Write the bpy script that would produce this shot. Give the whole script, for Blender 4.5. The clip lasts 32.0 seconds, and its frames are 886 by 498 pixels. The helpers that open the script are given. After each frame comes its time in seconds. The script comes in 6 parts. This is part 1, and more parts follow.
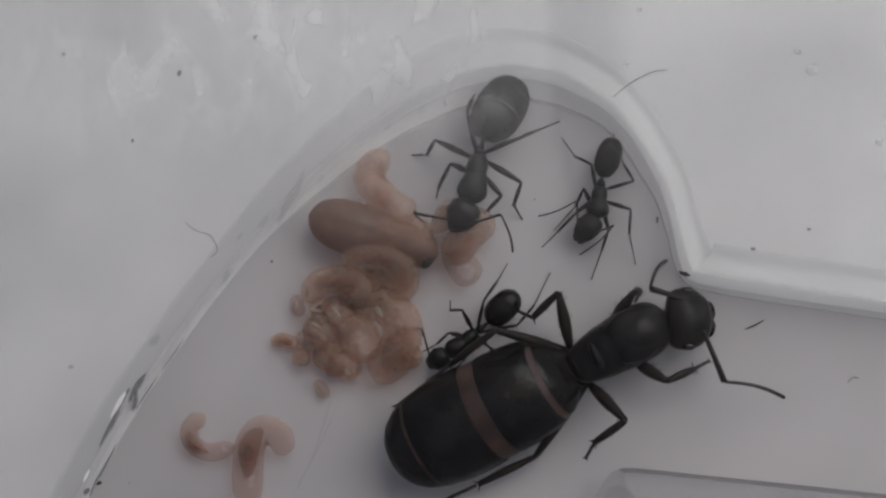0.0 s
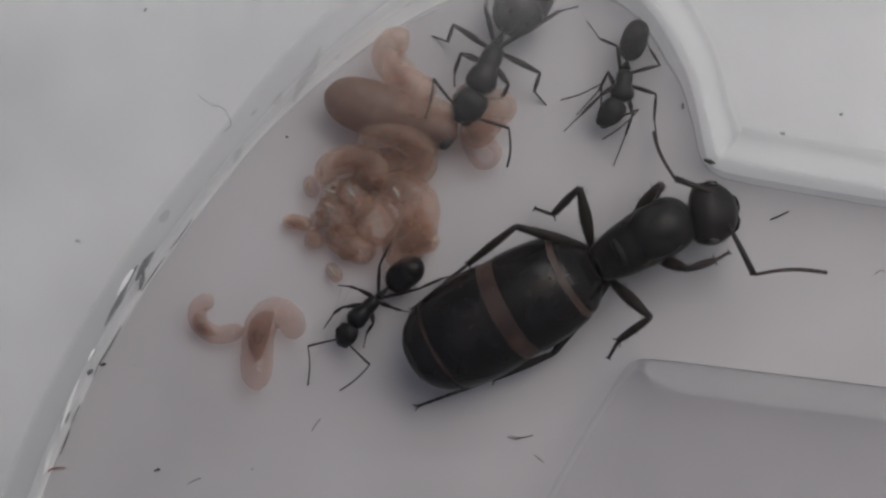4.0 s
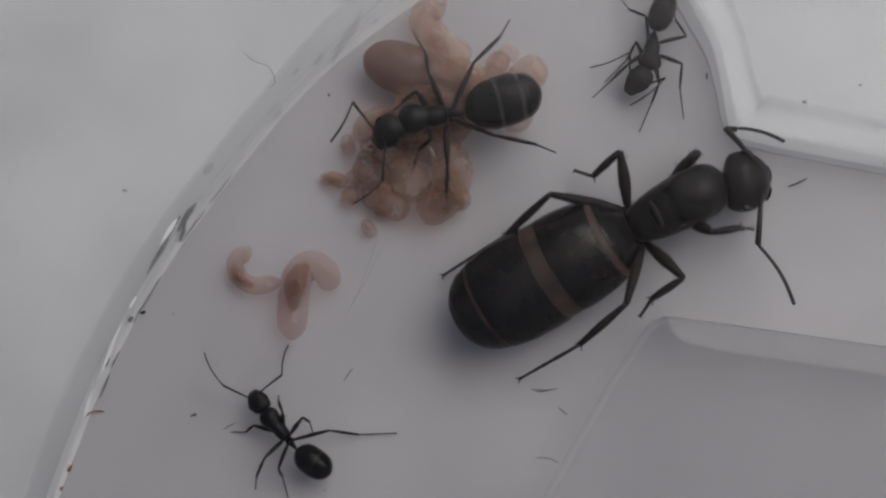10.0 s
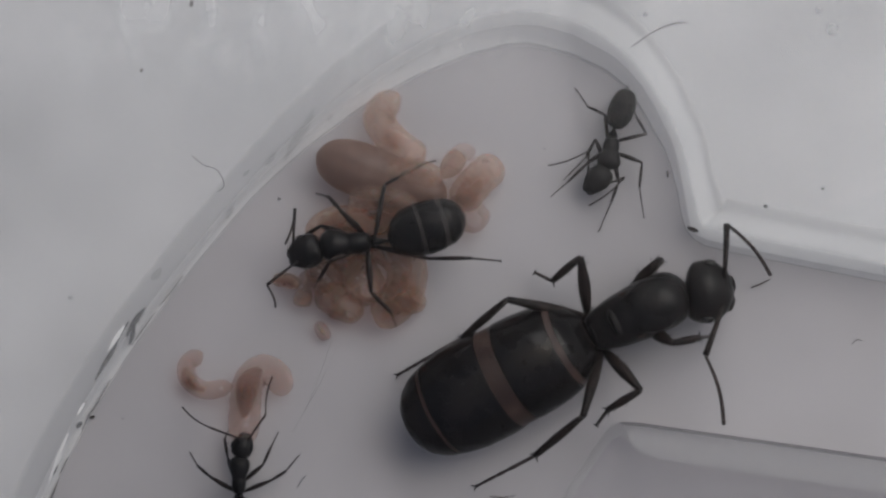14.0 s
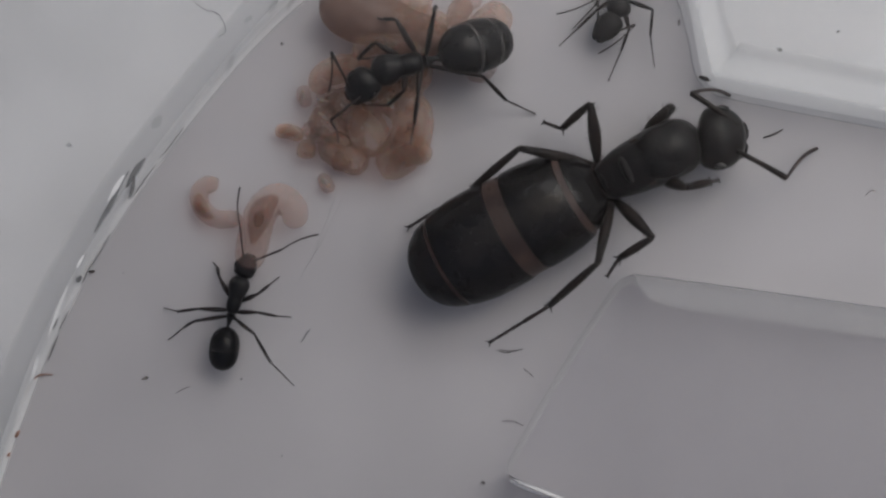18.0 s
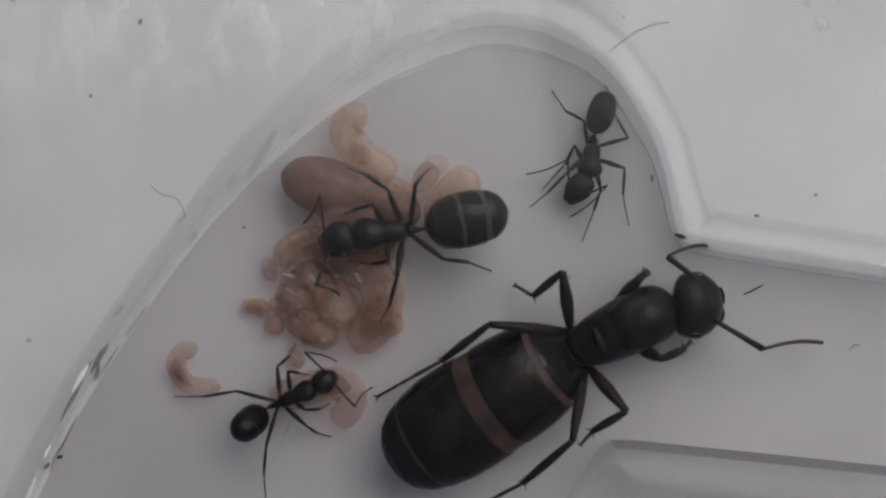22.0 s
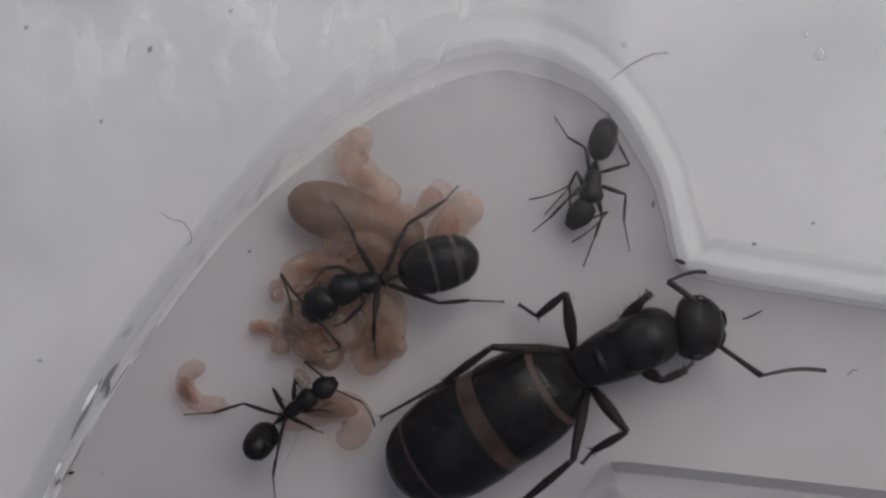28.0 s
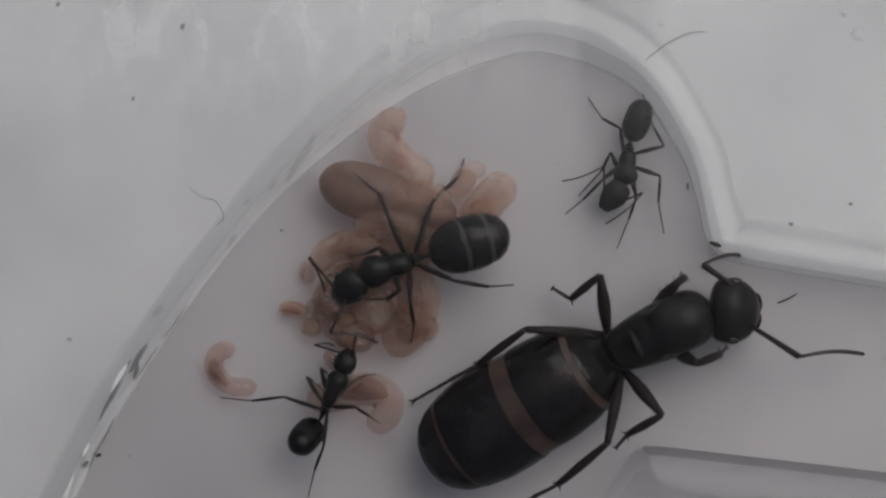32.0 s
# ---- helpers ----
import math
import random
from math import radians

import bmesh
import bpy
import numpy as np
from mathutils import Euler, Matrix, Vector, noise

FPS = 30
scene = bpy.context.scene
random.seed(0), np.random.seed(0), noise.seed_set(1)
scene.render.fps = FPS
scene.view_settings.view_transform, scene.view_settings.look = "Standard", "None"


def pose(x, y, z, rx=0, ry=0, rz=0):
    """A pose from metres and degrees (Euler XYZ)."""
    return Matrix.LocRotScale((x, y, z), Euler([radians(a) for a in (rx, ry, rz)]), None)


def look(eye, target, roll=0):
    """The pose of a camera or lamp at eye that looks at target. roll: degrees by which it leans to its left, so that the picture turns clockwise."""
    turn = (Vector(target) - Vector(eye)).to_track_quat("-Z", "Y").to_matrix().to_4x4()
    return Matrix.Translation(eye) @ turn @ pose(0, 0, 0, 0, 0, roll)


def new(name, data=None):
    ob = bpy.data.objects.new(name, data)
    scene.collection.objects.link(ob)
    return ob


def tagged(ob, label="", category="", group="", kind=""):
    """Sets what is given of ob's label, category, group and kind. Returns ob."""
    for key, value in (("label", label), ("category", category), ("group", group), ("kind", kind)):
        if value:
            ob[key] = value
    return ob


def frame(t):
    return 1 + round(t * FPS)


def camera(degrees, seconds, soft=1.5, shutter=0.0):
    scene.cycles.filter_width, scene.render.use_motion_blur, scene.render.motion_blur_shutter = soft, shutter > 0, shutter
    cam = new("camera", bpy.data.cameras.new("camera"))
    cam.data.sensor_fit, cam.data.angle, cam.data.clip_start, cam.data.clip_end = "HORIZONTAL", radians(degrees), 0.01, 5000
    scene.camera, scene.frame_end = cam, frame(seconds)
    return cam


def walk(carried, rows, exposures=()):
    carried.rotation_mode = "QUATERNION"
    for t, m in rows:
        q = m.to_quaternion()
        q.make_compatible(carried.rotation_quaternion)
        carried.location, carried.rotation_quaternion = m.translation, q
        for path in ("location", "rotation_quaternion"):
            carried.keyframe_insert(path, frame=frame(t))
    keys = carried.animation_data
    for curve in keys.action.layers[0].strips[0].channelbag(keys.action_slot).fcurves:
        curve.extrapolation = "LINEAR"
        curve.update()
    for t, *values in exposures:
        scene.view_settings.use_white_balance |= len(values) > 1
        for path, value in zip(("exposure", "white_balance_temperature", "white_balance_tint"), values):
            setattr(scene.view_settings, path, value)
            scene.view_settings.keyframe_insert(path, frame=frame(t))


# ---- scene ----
MM = 0.001
LENS = 30.0
cam = camera(LENS, 32.0, soft=2.5)
PATH = [
    (0.0, pose(0.004979, -0.001455, 0.073010, 6.450, 4.505, -1.014)),
    (0.5, pose(0.004747, -0.002616, 0.071841, 6.052, 4.424, -0.927)),
    (1.0, pose(0.004574, -0.002695, 0.071783, 5.777, 4.319, -0.653)),
    (1.5, pose(0.004746, -0.002770, 0.071884, 5.584, 4.226, -0.294)),
    (2.0, pose(0.005076, -0.003555, 0.071202, 5.541, 4.240, -0.230)),
    (2.5, pose(0.005456, -0.002614, 0.071998, 5.533, 4.243, -0.215)),
    (3.0, pose(0.005144, -0.003670, 0.071876, 5.607, 4.149, -0.109)),
    (3.5, pose(0.004102, -0.004659, 0.070527, 5.391, 3.834, 0.310)),
    (4.0, pose(0.003129, -0.004682, 0.070874, 5.245, 3.657, 0.190)),
    (4.5, pose(0.003282, -0.005591, 0.070792, 5.333, 3.546, 0.165)),
    (6.5, pose(0.002192, -0.004031, 0.072692, 5.573, 3.116, -0.017)),
    (7.0, pose(0.001340, -0.003585, 0.072560, 5.507, 2.878, 0.044)),
    (7.5, pose(0.000117, -0.002874, 0.072948, 5.563, 2.654, 0.217)),
    (8.0, pose(0.000697, -0.002762, 0.073650, 5.493, 2.428, 0.319)),
    (8.5, pose(0.001419, -0.005189, 0.073638, 5.501, 2.396, 0.498)),
    (9.0, pose(0.000719, -0.007134, 0.073560, 5.678, 2.318, 1.047)),
    (9.5, pose(-0.000374, -0.008476, 0.073906, 5.666, 2.414, 1.535)),
    (10.0, pose(0.000490, -0.007180, 0.073587, 5.589, 2.403, 1.345)),
    (10.5, pose(-0.000041, -0.006397, 0.072559, 5.409, 2.464, 1.092)),
    (11.0, pose(0.000401, -0.004920, 0.071991, 5.039, 2.541, 1.226)),
    (11.5, pose(0.001650, -0.004152, 0.072160, 4.871, 2.654, 1.226)),
    (12.0, pose(0.003694, -0.004623, 0.072145, 4.821, 2.701, 1.114)),
    (12.5, pose(0.003219, -0.003108, 0.071956, 4.853, 2.670, 0.963)),
    (13.0, pose(0.002129, -0.001012, 0.072297, 4.978, 2.689, 0.923)),
    (13.5, pose(0.001439, -0.000861, 0.072250, 5.293, 2.638, 1.194)),
    (14.0, pose(0.002444, -0.002292, 0.072328, 5.418, 2.538, 1.172)),
    (14.5, pose(0.002067, -0.002628, 0.072097, 5.181, 2.380, 1.260)),
    (16.5, pose(0.000794, -0.005384, 0.072038, 4.756, 2.252, 1.337)),
    (17.0, pose(0.002648, -0.004831, 0.070896, 4.163, 2.392, 1.329)),
    (17.5, pose(0.002870, -0.005899, 0.071149, 3.919, 2.218, 0.817)),
    (18.0, pose(0.001860, -0.006347, 0.070623, 3.618, 2.285, 1.100)),
    (18.5, pose(0.001483, -0.004373, 0.071402, 3.502, 2.236, 0.639)),
    (19.0, pose(0.000491, -0.001423, 0.070572, 3.258, 2.254, 0.617)),
    (19.5, pose(0.000887, 0.000596, 0.071056, 2.654, 2.242, 0.709)),
    (20.0, pose(-0.000128, -0.000592, 0.069992, 2.238, 2.118, 0.543)),
    (20.5, pose(0.001000, 0.000925, 0.070142, 1.885, 2.004, 0.085)),
    (21.0, pose(0.001560, 0.002092, 0.070006, 1.689, 1.833, -0.597)),
    (21.5, pose(0.002893, 0.001717, 0.069905, 1.562, 1.903, -1.013)),
    (22.0, pose(0.002449, 0.003483, 0.069161, 1.386, 1.961, -1.237)),
    (22.5, pose(0.003565, 0.001828, 0.069331, 1.258, 1.967, -1.213)),
    (23.0, pose(0.004266, 0.001629, 0.069116, 1.208, 2.073, -1.202)),
    (23.5, pose(0.003685, 0.000374, 0.069812, 1.315, 1.972, -1.112)),
    (24.0, pose(0.002965, 0.002477, 0.070802, 1.493, 2.166, -0.943)),
    (24.5, pose(0.002557, 0.002737, 0.070325, 1.566, 2.317, -0.978)),
    (26.5, pose(0.002318, 0.002898, 0.070277, 1.322, 2.814, -0.478)),
    (27.0, pose(0.003931, 0.004537, 0.069731, 1.132, 2.965, -0.624)),
    (27.5, pose(0.003530, 0.004674, 0.070275, 1.028, 3.144, -0.583)),
    (28.0, pose(0.004158, 0.004838, 0.070241, 1.062, 3.421, -0.830)),
    (28.5, pose(0.005481, 0.003476, 0.069479, 1.060, 3.684, -1.026)),
    (29.0, pose(0.003152, 0.003107, 0.069165, 1.165, 3.408, -0.813)),
    (29.5, pose(0.003808, 0.002729, 0.069131, 1.349, 3.353, -0.677)),
    (30.0, pose(0.004774, 0.001880, 0.069181, 1.224, 3.632, -0.538)),
    (30.5, pose(0.004239, 0.002505, 0.069574, 1.388, 3.610, -0.545)),
    (31.0, pose(0.004054, 0.002736, 0.070283, 1.852, 3.564, -0.627)),
    (31.5, pose(0.003381, 0.004295, 0.070892, 1.988, 3.547, -0.647)),
    (32.0, pose(0.002901, 0.003097, 0.069703, 1.897, 3.545, -0.533)),
]
walk(cam, PATH, exposures=[(0.0, -0.61, 6400, 7), (2.0, -0.56, 6400, 7), (4.0, -0.53, 6400, 7), (9.0, -0.58, 6330, 7), (18.0, -0.55, 6300, 7), (23.0, -0.56, 6400, 7), (29.0, -0.57, 6400, 7), (31.0, -0.55, 6400, 7), (32.0, -0.63, 6400, 7)])

# ---- daylight ----
world = bpy.data.worlds.new("daylight")
scene.world = world
world.use_nodes = True
wn = world.node_tree.nodes
sky = wn.new("ShaderNodeTexSky")
sky.sky_type = "NISHITA"
sky.sun_disc = False
sky.sun_elevation = radians(60)
sky.sun_rotation = radians(40)
sky.dust_density = 6.0
sky.air_density = 1.0
wn["Background"].inputs["Strength"].default_value = 0.078
world.node_tree.links.new(sky.outputs["Color"], wn["Background"].inputs["Color"])
# Unseen key lamp added close by to grade brightness across the tray
key_light = new("key_light", bpy.data.lights.new("key_light", "AREA"))
key_light.data.shape = "RECTANGLE"
key_light.data.size, key_light.data.size_y = 0.15, 0.075
key_light.data.energy = 0.109
key_light.data.color = (1.0, 0.985, 0.985)
key_light.matrix_world = look((0.055, 0.059, 0.070), (0, 0.006, 0))


# ---- materials ----
def mat(name):
    m = bpy.data.materials.new(name)
    m.use_nodes = True
    return m, m.node_tree.nodes, m.node_tree.links, m.node_tree.nodes["Principled BSDF"]


def noise_node(n, l, scale, detail=4.0, rough=0.55):
    c = n.new("ShaderNodeTexCoord")
    t = n.new("ShaderNodeTexNoise")
    t.inputs["Scale"].default_value = scale
    t.inputs["Detail"].default_value = detail
    t.inputs["Roughness"].default_value = rough
    l.new(c.outputs["Object"], t.inputs["Vector"])
    return t


def ramp(n, l, src, a, b, lo=0.35, hi=0.65):
    r = n.new("ShaderNodeValToRGB")
    r.color_ramp.elements[0].position, r.color_ramp.elements[1].position = lo, hi
    r.color_ramp.elements[0].color = (*a, 1)
    r.color_ramp.elements[1].color = (*b, 1)
    l.new(src, r.inputs["Fac"])
    return r


def bump(n, l, src, strength, distance, target):
    b = n.new("ShaderNodeBump")
    b.inputs["Strength"].default_value = strength
    b.inputs["Distance"].default_value = distance
    l.new(src, b.inputs["Height"])
    l.new(b.outputs["Normal"], target.inputs["Normal"])


def surface(name, a, b, scale, roughness, grain=900.0, relief=0.2, depth=0.00004, spec=0.5, lo=0.35, hi=0.65, milky=0.0):
    """Two-scale surface: a broad tint between a and b and a fine relief."""
    m, n, l, p = mat(name)
    broad = noise_node(n, l, scale)
    l.new(ramp(n, l, broad.outputs["Fac"], a, b, lo, hi).outputs["Color"], p.inputs["Base Color"])
    fine = noise_node(n, l, grain, 3.0)
    bump(n, l, fine.outputs["Fac"], relief, depth, p)
    p.inputs["Roughness"].default_value = roughness
    p.inputs["Specular IOR Level"].default_value = spec
    if milky:
        p.inputs["Subsurface Weight"].default_value = 1.0
        p.inputs["Subsurface Radius"].default_value = (1.0, 0.97, 1.0)
        p.inputs["Subsurface Scale"].default_value = milky
    return m


def clear(name, tint, body, roughness, a, b, scale, soft=True, through_light=0.0):
    """See-through soft tissue: a tinted body with light passing through it."""
    m, n, l, p = mat(name)
    broad = noise_node(n, l, scale)
    l.new(ramp(n, l, broad.outputs["Fac"], a, b, 0.2, 0.8).outputs["Color"], p.inputs["Base Color"])
    p.inputs["Roughness"].default_value = roughness
    p.inputs["Subsurface Weight"].default_value = 0.6 if soft else 0.0
    if soft:
        p.inputs["Coat Weight"].default_value = 1.0
        p.inputs["Coat Roughness"].default_value = 0.07
    fine = noise_node(n, l, scale * 9, 3.0)
    bump(n, l, fine.outputs["Fac"], 0.15, 0.00002, p)
    p.inputs["Subsurface Radius"].default_value = (0.0012, 0.0006, 0.0004)
    p.inputs["Subsurface Scale"].default_value = 1.0
    t = n.new("ShaderNodeBsdfTransparent")
    t.inputs["Color"].default_value = (*tint, 1)
    x = n.new("ShaderNodeMixShader")
    x.inputs["Fac"].default_value = body
    l.new(t.outputs["BSDF"], x.inputs[1])
    l.new(p.outputs["BSDF"], x.inputs[2])
    if through_light:
        d = n.new("ShaderNodeBsdfTranslucent")
        d.inputs["Color"].default_value = (*b, 1)
        y = n.new("ShaderNodeMixShader")
        y.inputs["Fac"].default_value = through_light
        l.new(p.outputs["BSDF"], y.inputs[1])
        l.new(d.outputs["BSDF"], y.inputs[2])
        l.new(y.outputs["Shader"], x.inputs[2])
    l.new(x.outputs["Shader"], n["Material Output"].inputs["Surface"])
    return m


FLOOR = surface("white_floor", (0.405, 0.392, 0.405), (0.495, 0.48, 0.495), 55.0, 0.42, 1800.0, 0.10)
PLASTIC = clear("hazy_clear_plastic", (0.99, 0.99, 0.995), 0.17, 0.22, (0.74, 0.74, 0.745), (1.0, 1.0, 1.0), 130.0, False)
WALL = clear("clear_plastic_wall", (0.998, 0.998, 0.998), 0.56, 0.3, (0.92, 0.92, 0.925), (0.99, 0.99, 0.99), 260.0, False, 0.78)
# Near-white plastic that paints the bright glow along the wall foot
FOOT_GLOW = clear("foot_glow_plastic", (0.99, 0.99, 0.99), 0.90, 0.4, (0.95, 0.95, 0.955), (0.99, 0.99, 0.99), 700.0, False, 0.55)
REFLECTOR = surface("reflector_white", (0.56, 0.56, 0.565), (0.68, 0.68, 0.685), 120.0, 0.5, 1800.0, 0.10)
FOOT_GLOW_THIN = clear("foot_glow_thin_plastic", (0.998, 0.998, 0.998), 0.34, 0.4, (0.95, 0.95, 0.955), (0.99, 0.99, 0.99), 500.0, False, 0.15)
FOOT_GLOW_MID = clear("foot_glow_mid_plastic", (0.995, 0.995, 0.995), 0.68, 0.4, (0.95, 0.95, 0.955), (0.99, 0.99, 0.99), 500.0, False, 0.15)
# Divider plastic: shade put into the tint, rim whitened as a painted highlight
DIVIDER_SHADE = clear("shade_tinted_plastic", (0.90, 0.893, 0.90), 0.10, 0.3, (0.50, 0.49, 0.51), (0.70, 0.69, 0.71), 90.0, False)
DIVIDER_SIDE = clear("faint_plastic_edge", (0.97, 0.97, 0.97), 0.10, 0.3, (0.66, 0.66, 0.66), (0.86, 0.86, 0.86), 200.0, False)
DIVIDER_HIGHLIGHT = clear("divider_rim_highlight", (0.95, 0.95, 0.95), 0.19, 0.3, (0.66, 0.66, 0.66), (0.86, 0.86, 0.86), 200.0, False)
DIVIDER_SHADE_WALL = clear("shade_tinted_plastic_side", (0.62, 0.61, 0.62), 0.36, 0.4, (0.52, 0.51, 0.52), (0.70, 0.69, 0.70), 260.0, False, 0.5)
TABLE = surface("pale_table", (0.45, 0.43, 0.42), (0.55, 0.53, 0.52), 12.0, 0.5)
CUTICLE = surface("black_cuticle", (0.002, 0.0018, 0.0019), (0.009, 0.0078, 0.0078), 900.0, 0.17, 1800.0, 0.5, 0.00004, 0.2)
DULL = surface("dull_black_cuticle", (0.003, 0.003, 0.0033), (0.014, 0.0125, 0.0128), 1100.0, 0.32, 3500.0, 0.8, 0.00004, 0.2)
LEG = surface("dark_brown_cuticle", (0.006, 0.005, 0.005), (0.020, 0.014, 0.0125), 1500.0, 0.46, 5000.0, 0.5, 0.00003, 0.2)
FOOT = surface("brown_foot_cuticle", (0.014, 0.010, 0.009), (0.05, 0.036, 0.032), 1500.0, 0.4, 7000.0, 0.2, 0.00002, 0.35)
BAND = surface("brown_membrane", (0.025, 0.0142, 0.0122), (0.072, 0.046, 0.039), 900.0, 0.4, 5000.0, 0.3, 0.00002, 0.24)
THINBAND = surface("pale_membrane", (0.014, 0.012, 0.0115), (0.062, 0.054, 0.050), 1600.0, 0.5, 5000.0, 0.4, 0.00003, 0.25)
EYE = surface("eye", (0.004, 0.004, 0.004), (0.01, 0.01, 0.01), 4000.0, 0.15)
PALEDUST = clear("pale_dust", (0.96, 0.96, 0.96), 0.6, 0.8, (0.05, 0.048, 0.047), (0.13, 0.125, 0.12), 5000.0, False)
DIRT = surface("dark_dirt", (0.03, 0.025, 0.022), (0.08, 0.065, 0.055), 3000.0, 0.7)
HAIR = clear("brown_fibre", (0.97, 0.96, 0.96), 0.28, 0.6, (0.10, 0.085, 0.08), (0.20, 0.17, 0.15), 3000.0, False)
RUST = surface("reddish_stain", (0.20, 0.09, 0.06), (0.32, 0.18, 0.13), 3000.0, 0.6)
GREY = surface("grey_dust", (0.12, 0.12, 0.13), (0.25, 0.25, 0.26), 1800.0, 0.25)
DARK_GREY = clear("dark_grey_mark", (0.9, 0.9, 0.9), 0.72, 0.2, (0.07, 0.07, 0.075), (0.20, 0.20, 0.205), 2500.0, False)
SCUFFSOFT = clear("faint_grey_scuff", (0.95, 0.95, 0.95), 0.10, 0.3, (0.12, 0.12, 0.125), (0.25, 0.25, 0.255), 2500.0, False)
SPECK = clear("faint_dirt", (0.95, 0.94, 0.93), 0.28, 0.7, (0.06, 0.055, 0.05), (0.14, 0.13, 0.12), 3000.0, False)
LARVA = clear("larva_skin", (0.985, 0.922, 0.887), 0.28, 0.15, (0.57, 0.385, 0.30), (0.76, 0.575, 0.475), 600.0, True, 0.5)
PALE = clear("young_larva_skin", (0.99, 0.945, 0.927), 0.18, 0.13, (0.60, 0.44, 0.38), (0.78, 0.61, 0.55), 600.0, True, 0.5)
GUT = clear("larva_gut", (0.962, 0.868, 0.825), 0.09, 0.5, (0.36, 0.17, 0.13), (0.48, 0.27, 0.215), 900.0)
DARKGUT = clear("dark_larva_gut", (0.80, 0.66, 0.58), 0.42, 0.5, (0.13, 0.075, 0.052), (0.24, 0.145, 0.105), 1500.0)
COCOON = clear("cocoon_silk", (0.84, 0.71, 0.64), 0.60, 0.36, (0.135, 0.078, 0.063), (0.35, 0.235, 0.187), 1700.0, False, 0.3)
MECONIUM = surface("black_meconium", (0.02, 0.017, 0.016), (0.06, 0.05, 0.045), 2000.0, 0.6)
EGG_GLINT = clear("egg_and_glint", (1.0, 0.97, 0.94), 0.26, 0.08, (0.62, 0.50, 0.43), (0.80, 0.68, 0.60), 1500.0)
PALE_FIBRE = clear("pale_fibre", (0.98, 0.97, 0.97), 0.28, 0.5, (0.26, 0.24, 0.235), (0.42, 0.39, 0.385), 1500.0, False)

REFLECTION_DOT = clear("reflection_dot", (1, 1, 1), 0.22, 0.06, (0.90, 0.90, 0.90), (0.97, 0.97, 0.97), 2000.0, False)
# Near-white base colour that paints mirror glints on wall and divider
GLINT, gn, gl, gp = mat("painted_glint_white")
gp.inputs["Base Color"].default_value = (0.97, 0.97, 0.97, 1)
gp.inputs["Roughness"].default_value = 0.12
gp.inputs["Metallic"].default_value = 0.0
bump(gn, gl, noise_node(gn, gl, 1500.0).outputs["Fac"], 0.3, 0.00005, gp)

GLASS, gn, gl, gp = mat("clear_cover")
gt, gg, gm, gf = (gn.new("ShaderNode" + k) for k in ("BsdfTransparent", "BsdfGlossy", "MixShader", "Fresnel"))
gt.inputs["Color"].default_value = (0.97, 0.97, 0.975, 1)
gg.inputs["Roughness"].default_value = 0.12
gf.inputs["IOR"].default_value = 1.30
gl.new(gf.outputs["Fac"], gm.inputs["Fac"])
gl.new(gt.outputs["BSDF"], gm.inputs[1])
gl.new(gg.outputs["BSDF"], gm.inputs[2])
gl.new(gm.outputs["Shader"], gn["Material Output"].inputs["Surface"])


def between(n, l, src, a, b, lo, hi):
    """A soft step of a coordinate from lo at a to hi at b."""
    r = n.new("ShaderNodeMapRange")
    r.interpolation_type = "SMOOTHSTEP"
    for k, v in (("From Min", a), ("From Max", b), ("To Min", lo), ("To Max", hi)):
        r.inputs[k].default_value = v
    l.new(src, r.inputs["Value"])
    return r.outputs["Result"]


def sums(n, l, kind, a, b):
    m = n.new("ShaderNodeMath")
    m.operation = kind
    for i, v in enumerate((a, b)):
        if type(v) is float:
            m.inputs[i].default_value = v
        else:
            l.new(v, m.inputs[i])
    return m.outputs[0]


